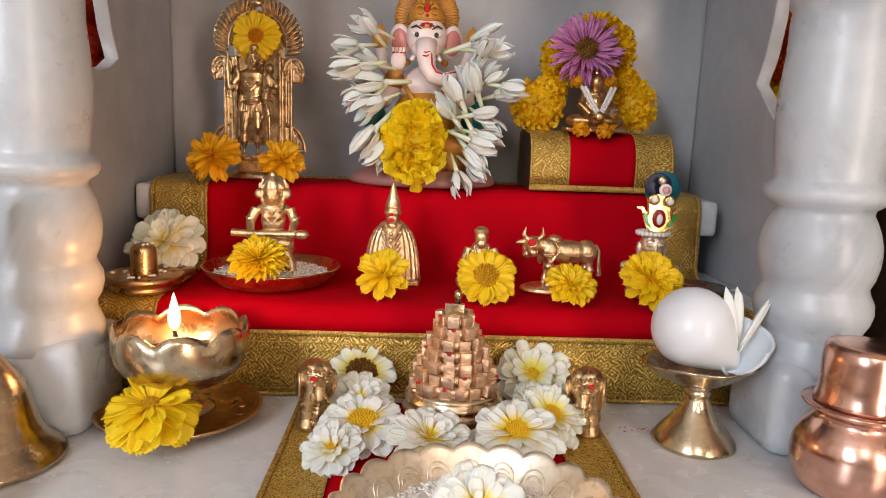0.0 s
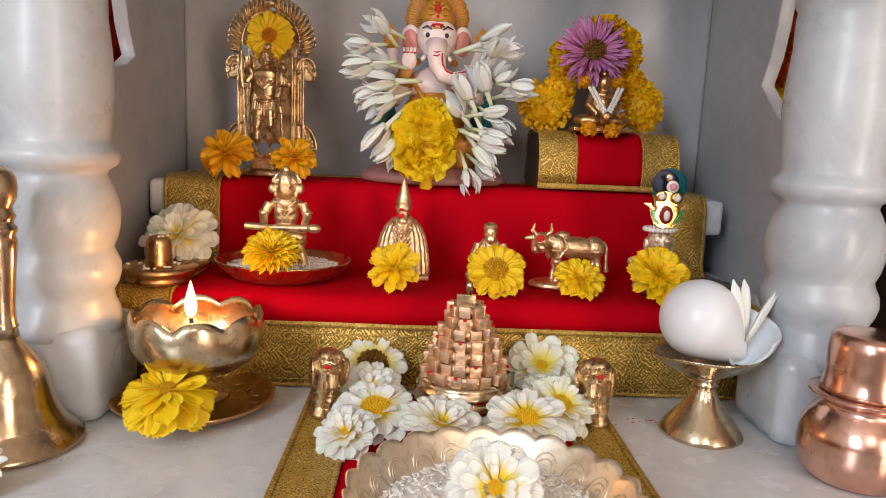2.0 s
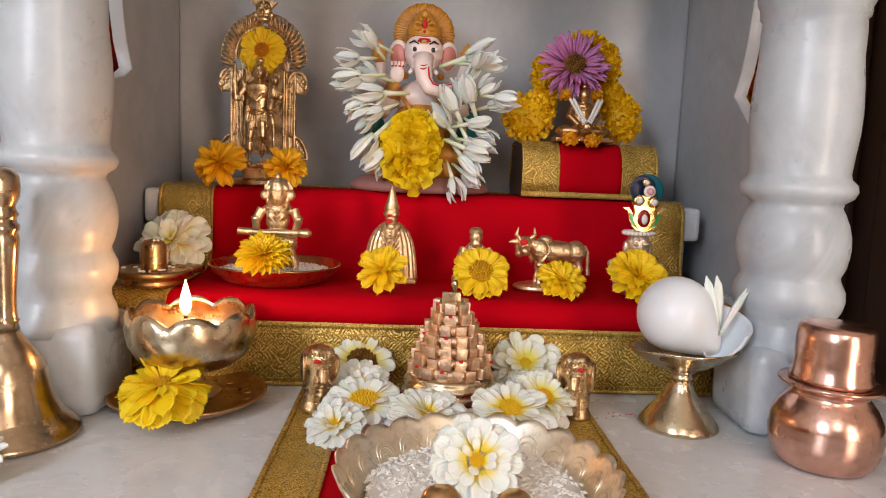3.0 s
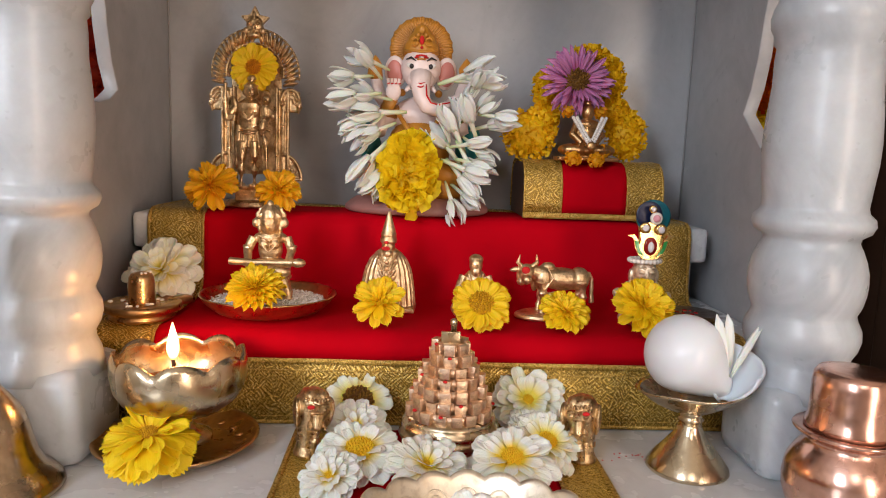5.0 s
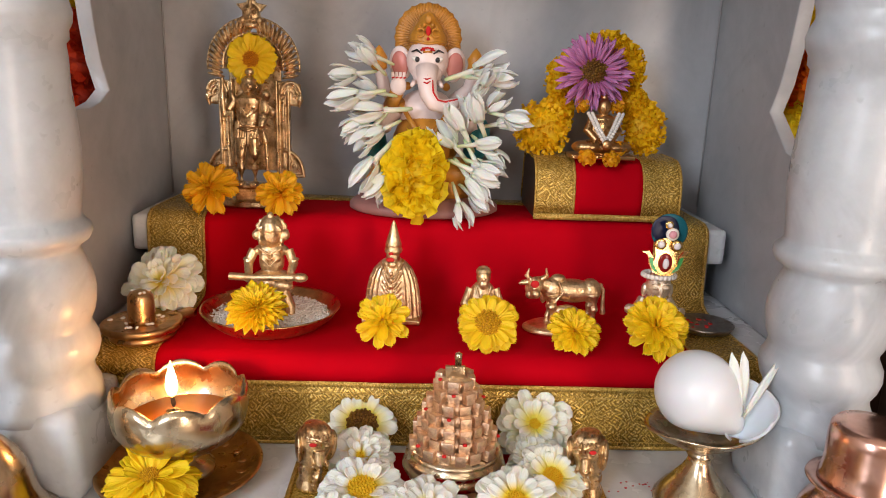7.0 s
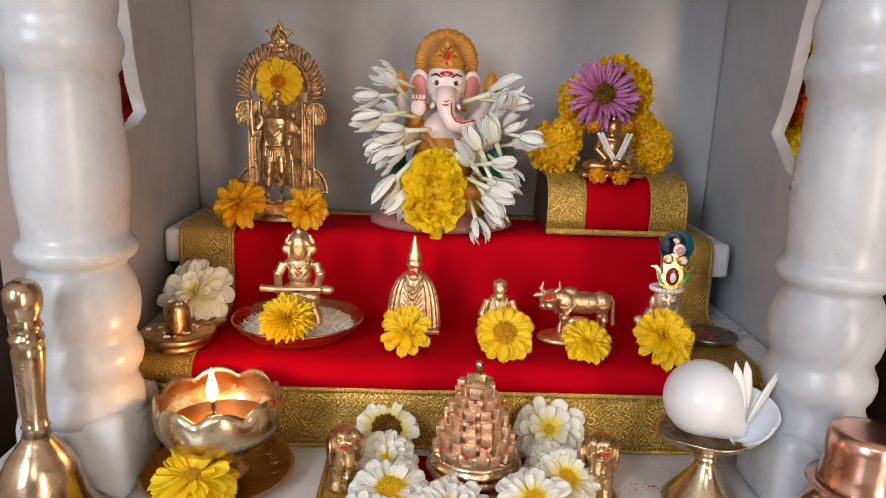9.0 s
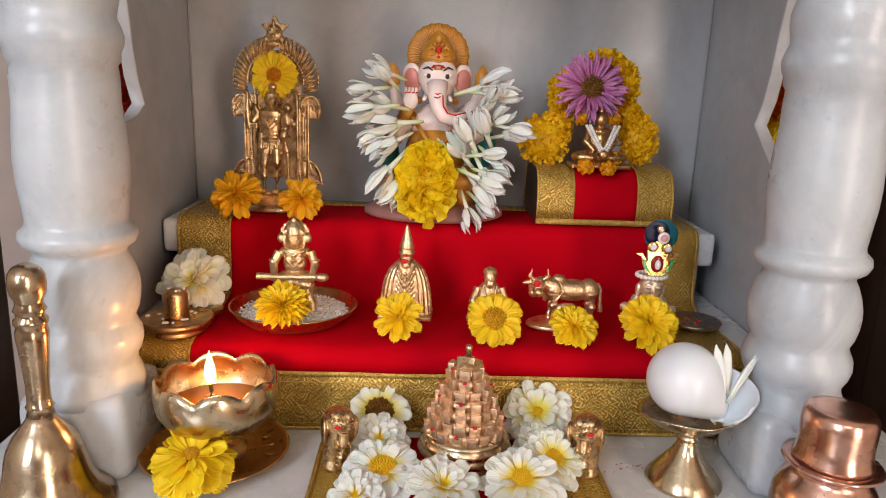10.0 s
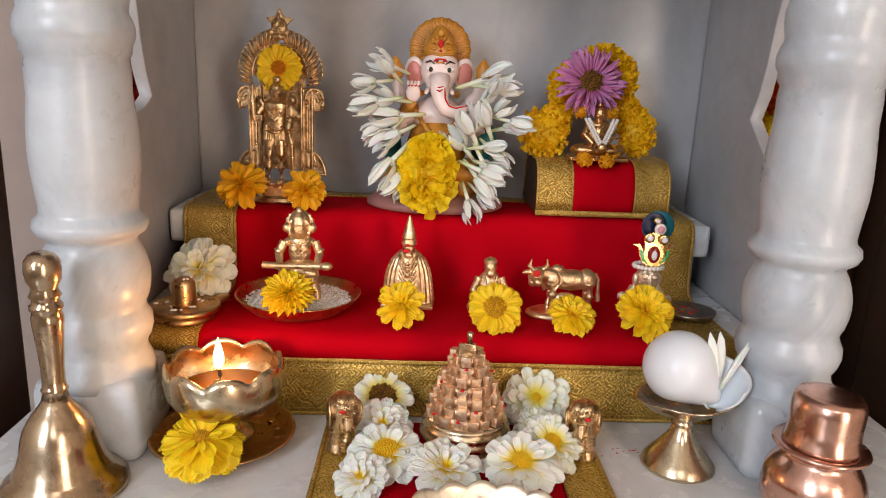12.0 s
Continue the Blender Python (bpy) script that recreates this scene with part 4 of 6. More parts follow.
def rice_tray():
    t = thing("rice_tray", "shallow brass dish holding white rice, on the red cloth", "dish", (-0.1145, 0.5560, 0.0693))
    prof = [(0.002, 0.0), (0.030, 0.0), (0.041, 0.003), (0.049, 0.0095), (0.0530, 0.0150), (0.0538, 0.0158), (0.0532, 0.0166), (0.0515, 0.0155), (0.0475, 0.0105), (0.040, 0.0046), (0.030, 0.0018), (0.002, 0.0018)]
    part("dish", Shape().lathe(prof, seg=72), M_BRONZE, t, "brown brass dish with a thin lip")
    s = Shape().lathe([(0.044, 0.0075), (0.042, 0.0095), (0.030, 0.0110), (0.012, 0.0120), (0.001, 0.0122)], seg=32)
    r = random.Random(4)
    verts, faces = [], []
    for k in range(1100):
        a, d = r.uniform(0, 6.283), 0.045 * math.sqrt(r.random())
        s_ = pose(d * math.cos(a), d * math.sin(a), 0.0118 - 0.0035 * (d / 0.045) ** 2 + r.uniform(0, 0.0022), r.uniform(-30, 30), r.uniform(-40, 40), r.uniform(0, 360))
        n0 = len(verts)
        for x, y, z in ((-0.0022, 0, 0), (0, 0.0011, 0), (0, 0, 0.0010), (0, -0.0011, 0), (0, 0, -0.0010), (0.0022, 0, 0)):
            verts.append(s_ @ Vector((x, y, z)))
        for a_, b_ in ((1, 2), (2, 3), (3, 4), (4, 1)):
            faces += [(n0, n0 + b_, n0 + a_), (n0 + 5, n0 + a_, n0 + b_)]
    vs = [s.bm.verts.new(v) for v in verts]
    for f in faces:
        s.bm.faces.new([vs[i] for i in f])
    tagged(part("rice", s, M_RICE, t, "heap of white rice grains"), kind="stuff")


def lingam():
    t = thing("brass_lingam", "small brown brass lingam on a round spouted base", "lingam", (-0.2025, 0.5240, 0.0695))
    base = [(0.021, 0.0), (0.0235, 0.002), (0.0235, 0.0035), (0.0215, 0.0048), (0.0275, 0.0075), (0.0287, 0.0092), (0.0285, 0.0120), (0.0270, 0.0130), (0.0255, 0.0118), (0.012, 0.0115), (0.001, 0.0118)]
    part("base", Shape().lathe(base, seg=56), M_BRONZE, t, "round brown brass base with a raised lip")
    part("spout", Shape().box((0.020, 0.024, 0.0095), (0.022, 0.012, 0.006), (0, 0, 50), bevel=0.0025), M_BRONZE, t, "short brass spout")
    part("shaft", Shape().lathe([(0.0100, 0.0112), (0.0098, 0.014), (0.0094, 0.026), (0.0090, 0.0315), (0.0072, 0.0345), (0.0035, 0.0357), (0.0004, 0.0359)], seg=32), M_BRONZE, t, "rounded brass shaft")
    s = Shape()
    r = random.Random(9)
    for k in range(11):
        a, d = r.uniform(0, 6.283), r.uniform(0.011, 0.024)
        s.ell((d * math.cos(a), d * math.sin(a), 0.0128), (0.0022, 0.0011, 0.0010), (0, 0, r.uniform(0, 360)), seg=6)
    for k in range(6):
        a = r.uniform(0, 6.283)
        s.ell((0.006 * math.cos(a), 0.006 * math.sin(a), 0.0355), (0.0018, 0.001, 0.0009), (0, 0, r.uniform(0, 360)), seg=6)
    tagged(part("rice", s, M_RICE, t, "scattered rice grains"), kind="stuff")


def conch():
    st = thing("conch_stand", "brass stand with a conical foot and a leaf-shaped dish", "stand", (0.1850, 0.431, 0.0))
    part("foot", Shape().lathe([(0.0258, 0.0), (0.0267, 0.001), (0.0262, 0.003), (0.0220, 0.009), (0.0158, 0.0165), (0.0106, 0.0235), (0.0076, 0.0295), (0.0068, 0.0335)], seg=56), M_BRASS_SMOOTH, st, "conical brass foot")
    part("neck", Shape().lathe([(0.0070, 0.0333), (0.0085, 0.0345), (0.0070, 0.0358), (0.0066, 0.0375), (0.0080, 0.0388), (0.0072, 0.0395)], seg=32), M_BRASS_SMOOTH, st, "ringed brass neck")

    def leaf(a, r, z):
        pt = abs(math.cos(a)) ** 6
        return r * (0.80 + 0.18 * pt), z - 0.002 * pt * (r / 0.04)
    part("dish", Shape().lathe([(0.0070, 0.0392), (0.0150, 0.0410), (0.0260, 0.0465), (0.0350, 0.0535), (0.0385, 0.0555), (0.0380, 0.0565), (0.0345, 0.0550), (0.0255, 0.0485), (0.0140, 0.0435), (0.001, 0.0425)], seg=64, wave=leaf), M_BRASS_SMOOTH, st, "leaf-shaped brass dish")
    t = thing("conch_shell", "glossy white conch shell resting on a brass stand", "shell", (0.1785, 0.433, 0.0772))
    s = Shape()
    seg, rows = 48, 32
    way = Vector((0.74, -0.14, -0.62)).normalized()
    rings = []
    for i in range(rows + 1):
        v = math.pi * i / rows
        ring = []
        for k in range(seg):
            a = 2 * math.pi * k / seg
            p = Vector((math.sin(v) * math.cos(a), math.sin(v) * math.sin(a), math.cos(v)))
            tip = max(0.0, p.dot(way))
            across = p - way * p.dot(way)
            p = 0.0260 * (way * p.dot(way) + across * (1 - 0.50 * tip ** 1.6)) + way * 0.0120 * tip ** 1.5
            p += across * 0.0006 * math.sin(9 * tip) * tip
            ring.append(s.bm.verts.new(p))
        rings.append(ring)
    for lo, hi in zip(rings, rings[1:]):
        for k in range(seg):
            s.bm.faces.new((lo[k], hi[k], hi[(k + 1) % seg], lo[(k + 1) % seg])).smooth = True
    bmesh.ops.remove_doubles(s.bm, verts=s.bm.verts, dist=1e-6)
    part("whorl", s, M_SHELL, t, "smooth rounded white whorl")
    # the lip: a sheet that wraps round the opening from the tip up behind it and forward again
    lip = Shape()
    grid = []
    for i in range(31):
        a = radians(200 - 262 * i / 30)
        row = []
        for j in range(13):
            h = j / 12
            wide = 0.0030 + 0.0130 * math.sin(0.5 * math.pi * min(1.0, 1.25 * h)) ** 0.8 + 0.002 * h * h
            top = 0.0300 + 0.0060 * max(0.0, math.sin(a)) - 0.0035 * max(0.0, math.cos(a)) - 0.010 * max(0.0, -math.sin(a))
            x = 0.0235 + 0.0050 * h + wide * math.cos(a)
            row.append(lip.bm.verts.new((x, -0.0105 + 0.95 * wide * math.sin(a), -0.0275 + top * h)))
        grid.append(row)
    for a_, b_ in zip(grid, grid[1:]):
        for j in range(12):
            lip.bm.faces.new((a_[j], a_[j + 1], b_[j + 1], b_[j])).smooth = True
    thick(part("lip", lip, M_SHELL, t, "flaring white lip wrapped round the opening"), 0.0016, 0)
    for k, (dx, dy, dz, roll_) in enumerate(((-0.0080, 0.001, 0.0390, 80), (0.0010, 0.003, 0.0395, 95), (0.0170, -0.001, 0.0385, 55))):
        p = new("petal", P_TUBE)
        reach = math.hypot(dx, dz)
        p.matrix_world = pose(0.2025 + 0.0010 * k, 0.422 + dy, 0.0660, 0, -math.degrees(math.atan2(dz, dx)), 0) @ pose(0, 0, 0, roll_, 0, 0) @ Matrix.Diagonal((reach, 0.0180 if k < 2 else 0.012, 0.020 if k < 2 else 0.05, 1))
        p.parent = t
        p.matrix_parent_inverse = t.matrix_world.inverted()
        tagged(p, "slender white tuberose petal set in the opening")


def bowl():
    t = thing("offering_bowl", "embossed silvery brass bowl with a scalloped rim", "bowl", (0.0310, 0.281, 0.0022)).scale = (0.94, 0.94, 0.93)
    t = bpy.data.objects["offering_bowl"]

    def scallop(a, r, z):
        k = abs(math.sin(11 * a)) ** 0.8
        up_ = max(0.0, (z - 0.008) / 0.026)
        return r * (1 + 0.030 * up_ * (k - 0.5)), z + 0.0035 * up_ * (k - 0.5)
    outer = [(0.020, 0.0), (0.036, 0.001), (0.048, 0.006), (0.058, 0.014), (0.0655, 0.0245), (0.0695, 0.032), (0.0705, 0.0345)]
    inner = [(0.0690, 0.0350), (0.0675, 0.0322), (0.0640, 0.0255), (0.0565, 0.0160), (0.047, 0.0085), (0.036, 0.0036), (0.002, 0.0028)]
    part("body", Shape().lathe(outer + inner, seg=176, wave=scallop), M_SILVER, t, "scalloped silvery brass body")
    e = Shape()
    for k in range(22):
        a = 2 * math.pi * (k + 0.5) / 22
        for i, rise in enumerate((0.0040, 0.0068, 0.0096)):
            pts = []
            for u in arc(9, -1, 1):
                b = a + u * 0.125 * (0.45 + 0.25 * i)
                h = 0.0185 + rise * math.sqrt(max(0.0, 1 - u * u))
                rr = 0.0585 + (h - 0.0175) * 0.62
                pts.append((rr * math.cos(b), rr * math.sin(b), h))
            e.tube(pts, 0.00045, 6)
    for k in range(66):
        a = 2 * math.pi * k / 66
        e.ell((0.0525 * math.cos(a), 0.0525 * math.sin(a), 0.0128), (0.0012, 0.0016, 0.0007), (0, 0, math.degrees(a)), seg=6)
    part("embossing", e, M_SILVER, t, "rows of embossed fans inside the rim")
    s = Shape().lathe([(0.055, 0.018), (0.053, 0.022), (0.036, 0.026), (0.014, 0.0285), (0.001, 0.029)], seg=40)
    r = random.Random(14)
    for k in range(1000):
        a, d = r.uniform(0, 6.283), 0.055 * math.sqrt(r.random())
        m = pose(d * math.cos(a), d * math.sin(a), 0.0288 - 0.0075 * (d / 0.055) ** 2 + r.uniform(0, 0.0015), r.uniform(-30, 30), r.uniform(-30, 30), r.uniform(0, 360))
        v = [s.bm.verts.new(m @ Vector(c)) for c in ((-0.0022, 0, 0), (0, 0.0011, 0), (0, 0, 0.0010), (0, -0.0011, 0), (0, 0, -0.0010), (0.0022, 0, 0))]
        for a_, b_ in ((1, 2), (2, 3), (3, 4), (4, 1)):
            s.bm.faces.new((v[0], v[b_], v[a_]))
            s.bm.faces.new((v[5], v[a_], v[b_]))
    tagged(part("rice", s, M_RICE, t, "heap of white rice grains"), kind="stuff")
    solid("betel_nut", Shape().ell((0, 0, 0), (0.009, 0.008, 0.007)), M_BRONZE, "brown betel nut on the rice in the bowl", "nut", (0.0130, 0.252, 0.0310))
    solid("betel_nut", Shape().ell((0, 0, 0), (0.008, 0.008, 0.006)), M_BRONZE, "brown betel nut on the rice in the bowl", "nut", (0.0440, 0.251, 0.0310))


def small_dish():
    t = thing("silver_dish", "dull silver footed dish with vermilion traces", "dish", (0.2340, 0.566, 0.0700)).scale = (0.88, 0.88, 0.9)
    t = bpy.data.objects["silver_dish"]
    part("dish", Shape().lathe([(0.020, 0.0), (0.0245, 0.002), (0.0265, 0.0055), (0.0268, 0.0070), (0.0250, 0.0068), (0.018, 0.0060), (0.001, 0.0058)], seg=48), M_DULL, t)
    s = Shape()
    r = random.Random(3)
    for k in range(14):
        s.ell((r.uniform(-0.016, 0.006), r.uniform(-0.012, 0.012), 0.0061), (r.uniform(0.001, 0.003), r.uniform(0.001, 0.0025), 0.0005), (0, 0, r.uniform(0, 180)), seg=8)
    part("vermilion", s, M_VERMILION, t, "dabs of red vermilion powder")


def yantra():
    t = thing("pyramid_yantra", "brass stepped pyramid of many small blocks on a ringed base", "yantra", (0.0275, 0.4455, 0.0024))
    t.scale = (0.98, 0.98, 0.925)
    part("foot", Shape().lathe([(0.026, 0.0), (0.0265, 0.003), (0.0215, 0.006), (0.0215, 0.009), (0.027, 0.012)], seg=48), M_BRASS_SMOOTH, t, "round brass foot")
    part("ring", Shape().lathe([(0.030, 0.0115), (0.0355, 0.0125), (0.0368, 0.0145), (0.0352, 0.0165), (0.0340, 0.0172), (0.0350, 0.0185), (0.0345, 0.0205), (0.0325, 0.0215), (0.0328, 0.0228), (0.0315, 0.0245), (0.020, 0.0248)], pose(0, 0, -0.0046) @ Matrix.Diagonal((0.95, 0.95, 1.4, 1)), seg=64), M_BRASS_SMOOTH, t, "stepped brass rings")
    core, dab = Shape(), Shape()
    block = Shape().box((0, 0, 0), (0.0050, 0.0074, 0.0082), bevel=0.0003).mesh("block", M_BRASS_PALE)
    r = random.Random(11)
    tiers = [(0.0268, 17), (0.0244, 16), (0.0216, 14), (0.0186, 12), (0.0158, 10), (0.0132, 9), (0.0104, 7)]
    for i, (rad, n) in enumerate(tiers):
        z = 0.0300 + 0.0075 * i
        core.lathe([(rad - 0.001, z), (rad - 0.001, z + 0.0064), (0.001, z + 0.0064)], seg=32)
        for k in range(n):
            a = 2 * math.pi * (k + 0.5 * (i % 2)) / n
            out = (0.0012 if k % 2 else -0.0012) + r.uniform(-0.0004, 0.0004)
            b = new("block", block)
            b.parent = t
            b.matrix_local = pose((rad + out) * math.cos(a), (rad + out) * math.sin(a), z + 0.0036 + (0.0008 if k % 2 else -0.0004), r.uniform(-2, 2), r.uniform(0, 4), math.degrees(a) + r.uniform(-5, 5)) @ Matrix.Diagonal((1, r.uniform(0.9, 1.05), r.uniform(0.92, 1.05), 1))
            if r.random() < 0.22 and math.sin(a) < 0.2:
                dab.ell(((rad + 0.002) * math.cos(a), (rad + 0.002) * math.sin(a), z + 0.0070), (0.0016, 0.0018, 0.0010), seg=6)
    part("core", core, M_BRASS_PALE, t, "solid stepped brass core")
    part("vermilion", dab, M_VERMILION, t, "dabs of red vermilion powder")
    part("cap", Shape().box((-0.0015, 0, 0.0845), (0.013, 0.0035, 0.0105), bevel=0.0006), M_BRASS_SMOOTH, t, "square brass top plate")
    part("finial", Shape().lathe([(0.0022, 0.087), (0.0022, 0.0935), (0.0026, 0.094), (0.0024, 0.0975), (0.001, 0.0985)], seg=16), M_BRASS_SMOOTH, t, "small brass finial").location = (0.0005, 0.003, 0)


for make in (bell, lota, oil_lamp, plate, rice_tray, lingam, conch, bowl, small_dish, yantra):
    make()

# ---- figures: each one plain casting ----


def arched_statue():
    s = Shape()
    s.lathe([(0.030, 0.0), (0.031, 0.0015), (0.029, 0.005), (0.022, 0.007)], Matrix.Diagonal((1, 0.56, 1, 1)), 40).box((-0.003, 0.000, 0.0125), (0.022, 0.024, 0.012), bevel=0.001).box((-0.003, 0.0, 0.0185), (0.030, 0.026, 0.003), bevel=0.0008)
    for side in (-1, 1):
        # panelled uprights with a raised edge on both sides
        x = side * 0.0250
        s.box((x, 0.0135, 0.063), (0.0125, 0.0040, 0.094), bevel=0.0008)
        for dx in (-0.0052, 0.0052):
            s.box((x + dx, 0.0105, 0.066), (0.0024, 0.0060, 0.090), bevel=0.0006)
        s.box((x, 0.0112, 0.068), (0.0030, 0.0040, 0.070), bevel=0.0006)
        # quarter-round volutes at the foot
        fan = [(side * (0.0255 + 0.0175 * math.cos(b)), 0.0250 + 0.0245 * math.sin(b)) for b in arc(12, 0.0, 1.57)] + [(side * 0.0190, 0.0495), (side * 0.0190, 0.0250)]
        s.prism(fan, 0.010, 0.0155)
        s.tube([(x_, 0.0095, z_) for x_, z_ in fan[:12]], 0.0016, 8).tube([(side * 0.0205, 0.0095, 0.0262), (side * 0.0428, 0.0095, 0.0262)], 0.0016, 8)
        for dx, dz in ((0.0300, 0.034), (0.0340, 0.0355), (0.0310, 0.0395)):
            s.ell((side * dx, 0.0095, dz), 0.0017, seg=8)
        # drooping scrolls where the arch springs
        for q, (r0, wide) in enumerate(((0.0088, 0.0024), (0.0056, 0.0018), (0.0028, 0.0016))):
            s.tube([(side * (0.0325 + r0 * math.cos(b)), 0.0085, 0.0985 + 1.25 * r0 * math.sin(b)) for b in arc(12, -0.5, 3.5)], wide * 0.62, 8)
        s.box((side * 0.0325, 0.0125, 0.0985), (0.0170, 0.0050, 0.0200), bevel=0.002)
        s.tube([(side * 0.0395, 0.010, 0.102), (side * 0.0410, 0.010, 0.094), (side * 0.0395, 0.010, 0.0875)], [0.0028, 0.0026, 0.0010], 8)
    s.box((0, 0.0165, 0.085), (0.046, 0.0024, 0.11))
    # ribbed arch
    mid = 0.1225
    for a in arc(31, -14, 194):
        c, d = math.cos(radians(a)), math.sin(radians(a))
        s.ell((0.0335 * c, 0.0085, mid + 0.0345 * d), (0.0078, 0.0050, 0.0016), (0, -a - 26 * (1 if a < 90 else -1), 0), seg=12)
    s.tube([(0.0335 * math.cos(radians(a)), 0.0140, mid + 0.0345 * math.sin(radians(a))) for a in arc(33, -16, 196)], 0.0072, 10, flat=0.30)
    s.tube([(0.0402 * math.cos(radians(a)), 0.0115, mid + 0.0410 * math.sin(radians(a))) for a in arc(33, -6, 186)], 0.0012, 6)
    s.tube([(0.0262 * math.cos(radians(a)), 0.0090, mid + 0.0275 * math.sin(radians(a))) for a in arc(33, -6, 186)], 0.0012, 6)
    for a in arc(40, -6, 186):
        s.ell((0.0240 * math.cos(radians(a)), 0.0105, mid + 0.0255 * math.sin(radians(a))), (0.0019, 0.0016, 0.0008), (0, -a, 0), seg=6)
    # star with a small mask on it
    star = [((0.0138 if k % 2 == 0 else 0.0072) * math.sin(math.pi * k / 5), 0.1695 + (0.0138 if k % 2 == 0 else 0.0072) * math.cos(math.pi * k / 5)) for k in range(10)]
    s.prism(star, 0.007, 0.013)
    s.ell((0, 0.006, 0.1660), (0.0074, 0.0034, 0.0080)).ell((0, 0.002, 0.1630), (0.0016, 0.0022, 0.0026)).ell((0, 0.0035, 0.1565), (0.0060, 0.0030, 0.0032)).ell((0, 0.0045, 0.1745), (0.0018, 0.0022, 0.0040))
    for side in (-1, 1):
        s.ell((side * 0.0032, 0.0026, 0.1670), (0.0020, 0.0012, 0.0014), seg=8).ell((side * 0.0075, 0.005, 0.1605), (0.0028, 0.0026, 0.0030)).tube([(side * 0.0012, 0.002, 0.1602), (side * 0.0048, 0.003, 0.1612)], 0.0007, 6)
        s.tube([(side * 0.0014, 0.0028, 0.1694), (side * 0.0036, 0.0026, 0.1704), (side * 0.0062, 0.0040, 0.1688)], 0.0006, 6)
    # standing figure with a child on the arm
    for x0, x1 in ((-0.0098, -0.0085), (0.0022, 0.0015)):
        s.tube([(x0, -0.005, 0.020), (x0, -0.005, 0.034), (x0 + 0.0004, -0.0055, 0.046), (x1, -0.004, 0.060)], [0.0030, 0.0037, 0.0039, 0.0050], 12)
        s.box((x0, -0.009, 0.0205), (0.0062, 0.012, 0.0036), bevel=0.001)
    s.tube([(-0.0148, -0.003, 0.020), (-0.0142, -0.004, 0.050), (-0.0120, -0.003, 0.075)], [0.0018, 0.0021, 0.0030], 8)
    s.lathe([(0.0118, 0.0545), (0.0120, 0.058), (0.0104, 0.066), (0.0090, 0.0745), (0.0100, 0.082), (0.0122, 0.0905), (0.0118, 0.0950), (0.0060, 0.0985), (0.0034, 0.101)], pose(-0.003, 0.000, 0) @ Matrix.Diagonal((1, 0.62, 1, 1)), 28)
    for k in range(9):
        x = -0.0130 + 0.0025 * k
        s.tube([(x * 0.8 - 0.0006, -0.0072 + 0.0022 * abs(k - 4) / 4, 0.0700), (x, -0.0082 + 0.003 * abs(k - 4) / 4, 0.0550)], 0.0007, 6)
    for z, w, drop in ((0.0740, 0.0092, 0.002), (0.0705, 0.0098, 0.003), (0.0880, 0.0098, 0.009), (0.0920, 0.0090, 0.012)):
        s.tube([(-0.003 - w, -0.002, z), (-0.003 - 0.5 * w, -0.0072, z - 0.6 * drop), (-0.003, -0.0084, z - drop), (-0.003 + 0.5 * w, -0.0072, z - 0.6 * drop), (-0.003 + w, -0.002, z)], 0.0009, 6)
    s.ell((-0.0015, -0.003, 0.1065), (0.0062, 0.0062, 0.0084)).ell((-0.0010, 0.0, 0.1172), (0.0042, 0.0042, 0.0034)).ell((-0.0015, -0.0096, 0.1050), (0.0011, 0.0014, 0.0024)).tube([(-0.0078, -0.001, 0.1105), (-0.0015, -0.0088, 0.1120), (0.0048, -0.001, 0.1105)], 0.0011, 6)
    for side in (-1, 1):
        s.ell((-0.0015 + side * 0.0026, -0.0086, 0.1075), (0.0014, 0.0008, 0.0008), seg=6).ell((-0.0015 + side * 0.0066, -0.001, 0.1050), (0.0014, 0.0020, 0.0030), seg=8)
    s.tube([(-0.0040, -0.0088, 0.1012), (-0.0015, -0.0094, 0.1006), (0.0010, -0.0088, 0.1012)], 0.0006, 6)
    # raised limb with a club
    s.tube([(-0.0140, 0.000, 0.0930), (-0.0205, -0.003, 0.0840), (-0.0212, -0.008, 0.0815)], [0.0036, 0.0034, 0.0030], 10).box((-0.0185, -0.008, 0.0815), (0.0100, 0.005, 0.0058), bevel=0.001)
    s.tube([(-0.0222, -0.009, 0.0800), (-0.0228, -0.010, 0.095), (-0.0224, -0.010, 0.1120)], [0.0020, 0.0026, 0.0018], 10).ell((-0.0165, -0.001, 0.0955), (0.0030, 0.0030, 0.0060), (0, -20, 0))
    s.tube([(0.0080, 0, 0.0930), (0.0150, -0.003, 0.0850), (0.0120, -0.009, 0.0765)], [0.0036, 0.0034, 0.0028], 10)
    s.ell((0.0125, -0.007, 0.0870), (0.0048, 0.0046, 0.0085)).ell((0.0140, -0.008, 0.0985), (0.0044, 0.0042, 0.0050)).ell((0.0140, -0.0125, 0.0975), (0.0008, 0.001, 0.0014), seg=6).ell((0.0140, -0.005, 0.1040), (0.0030, 0.003, 0.0024))
    s.tube([(0.0115, -0.008, 0.0800), (0.0105, -0.011, 0.0720), (0.0120, -0.010, 0.0640), (0.0128, -0.009, 0.0580)], [0.0036, 0.0032, 0.0026, 0.0032], 10).ell((0.0195, -0.008, 0.0840), 0.0034).tube([(0.0160, -0.008, 0.0900), (0.0195, -0.009, 0.0855)], 0.0018, 8)
    for k in range(4):
        s.tube([(0.0080, -0.0100, 0.0830 - 0.0045 * k), (0.0120, -0.0125, 0.0820 - 0.0045 * k), (0.0155, -0.0095, 0.0835 - 0.0045 * k)], 0.0007, 6)
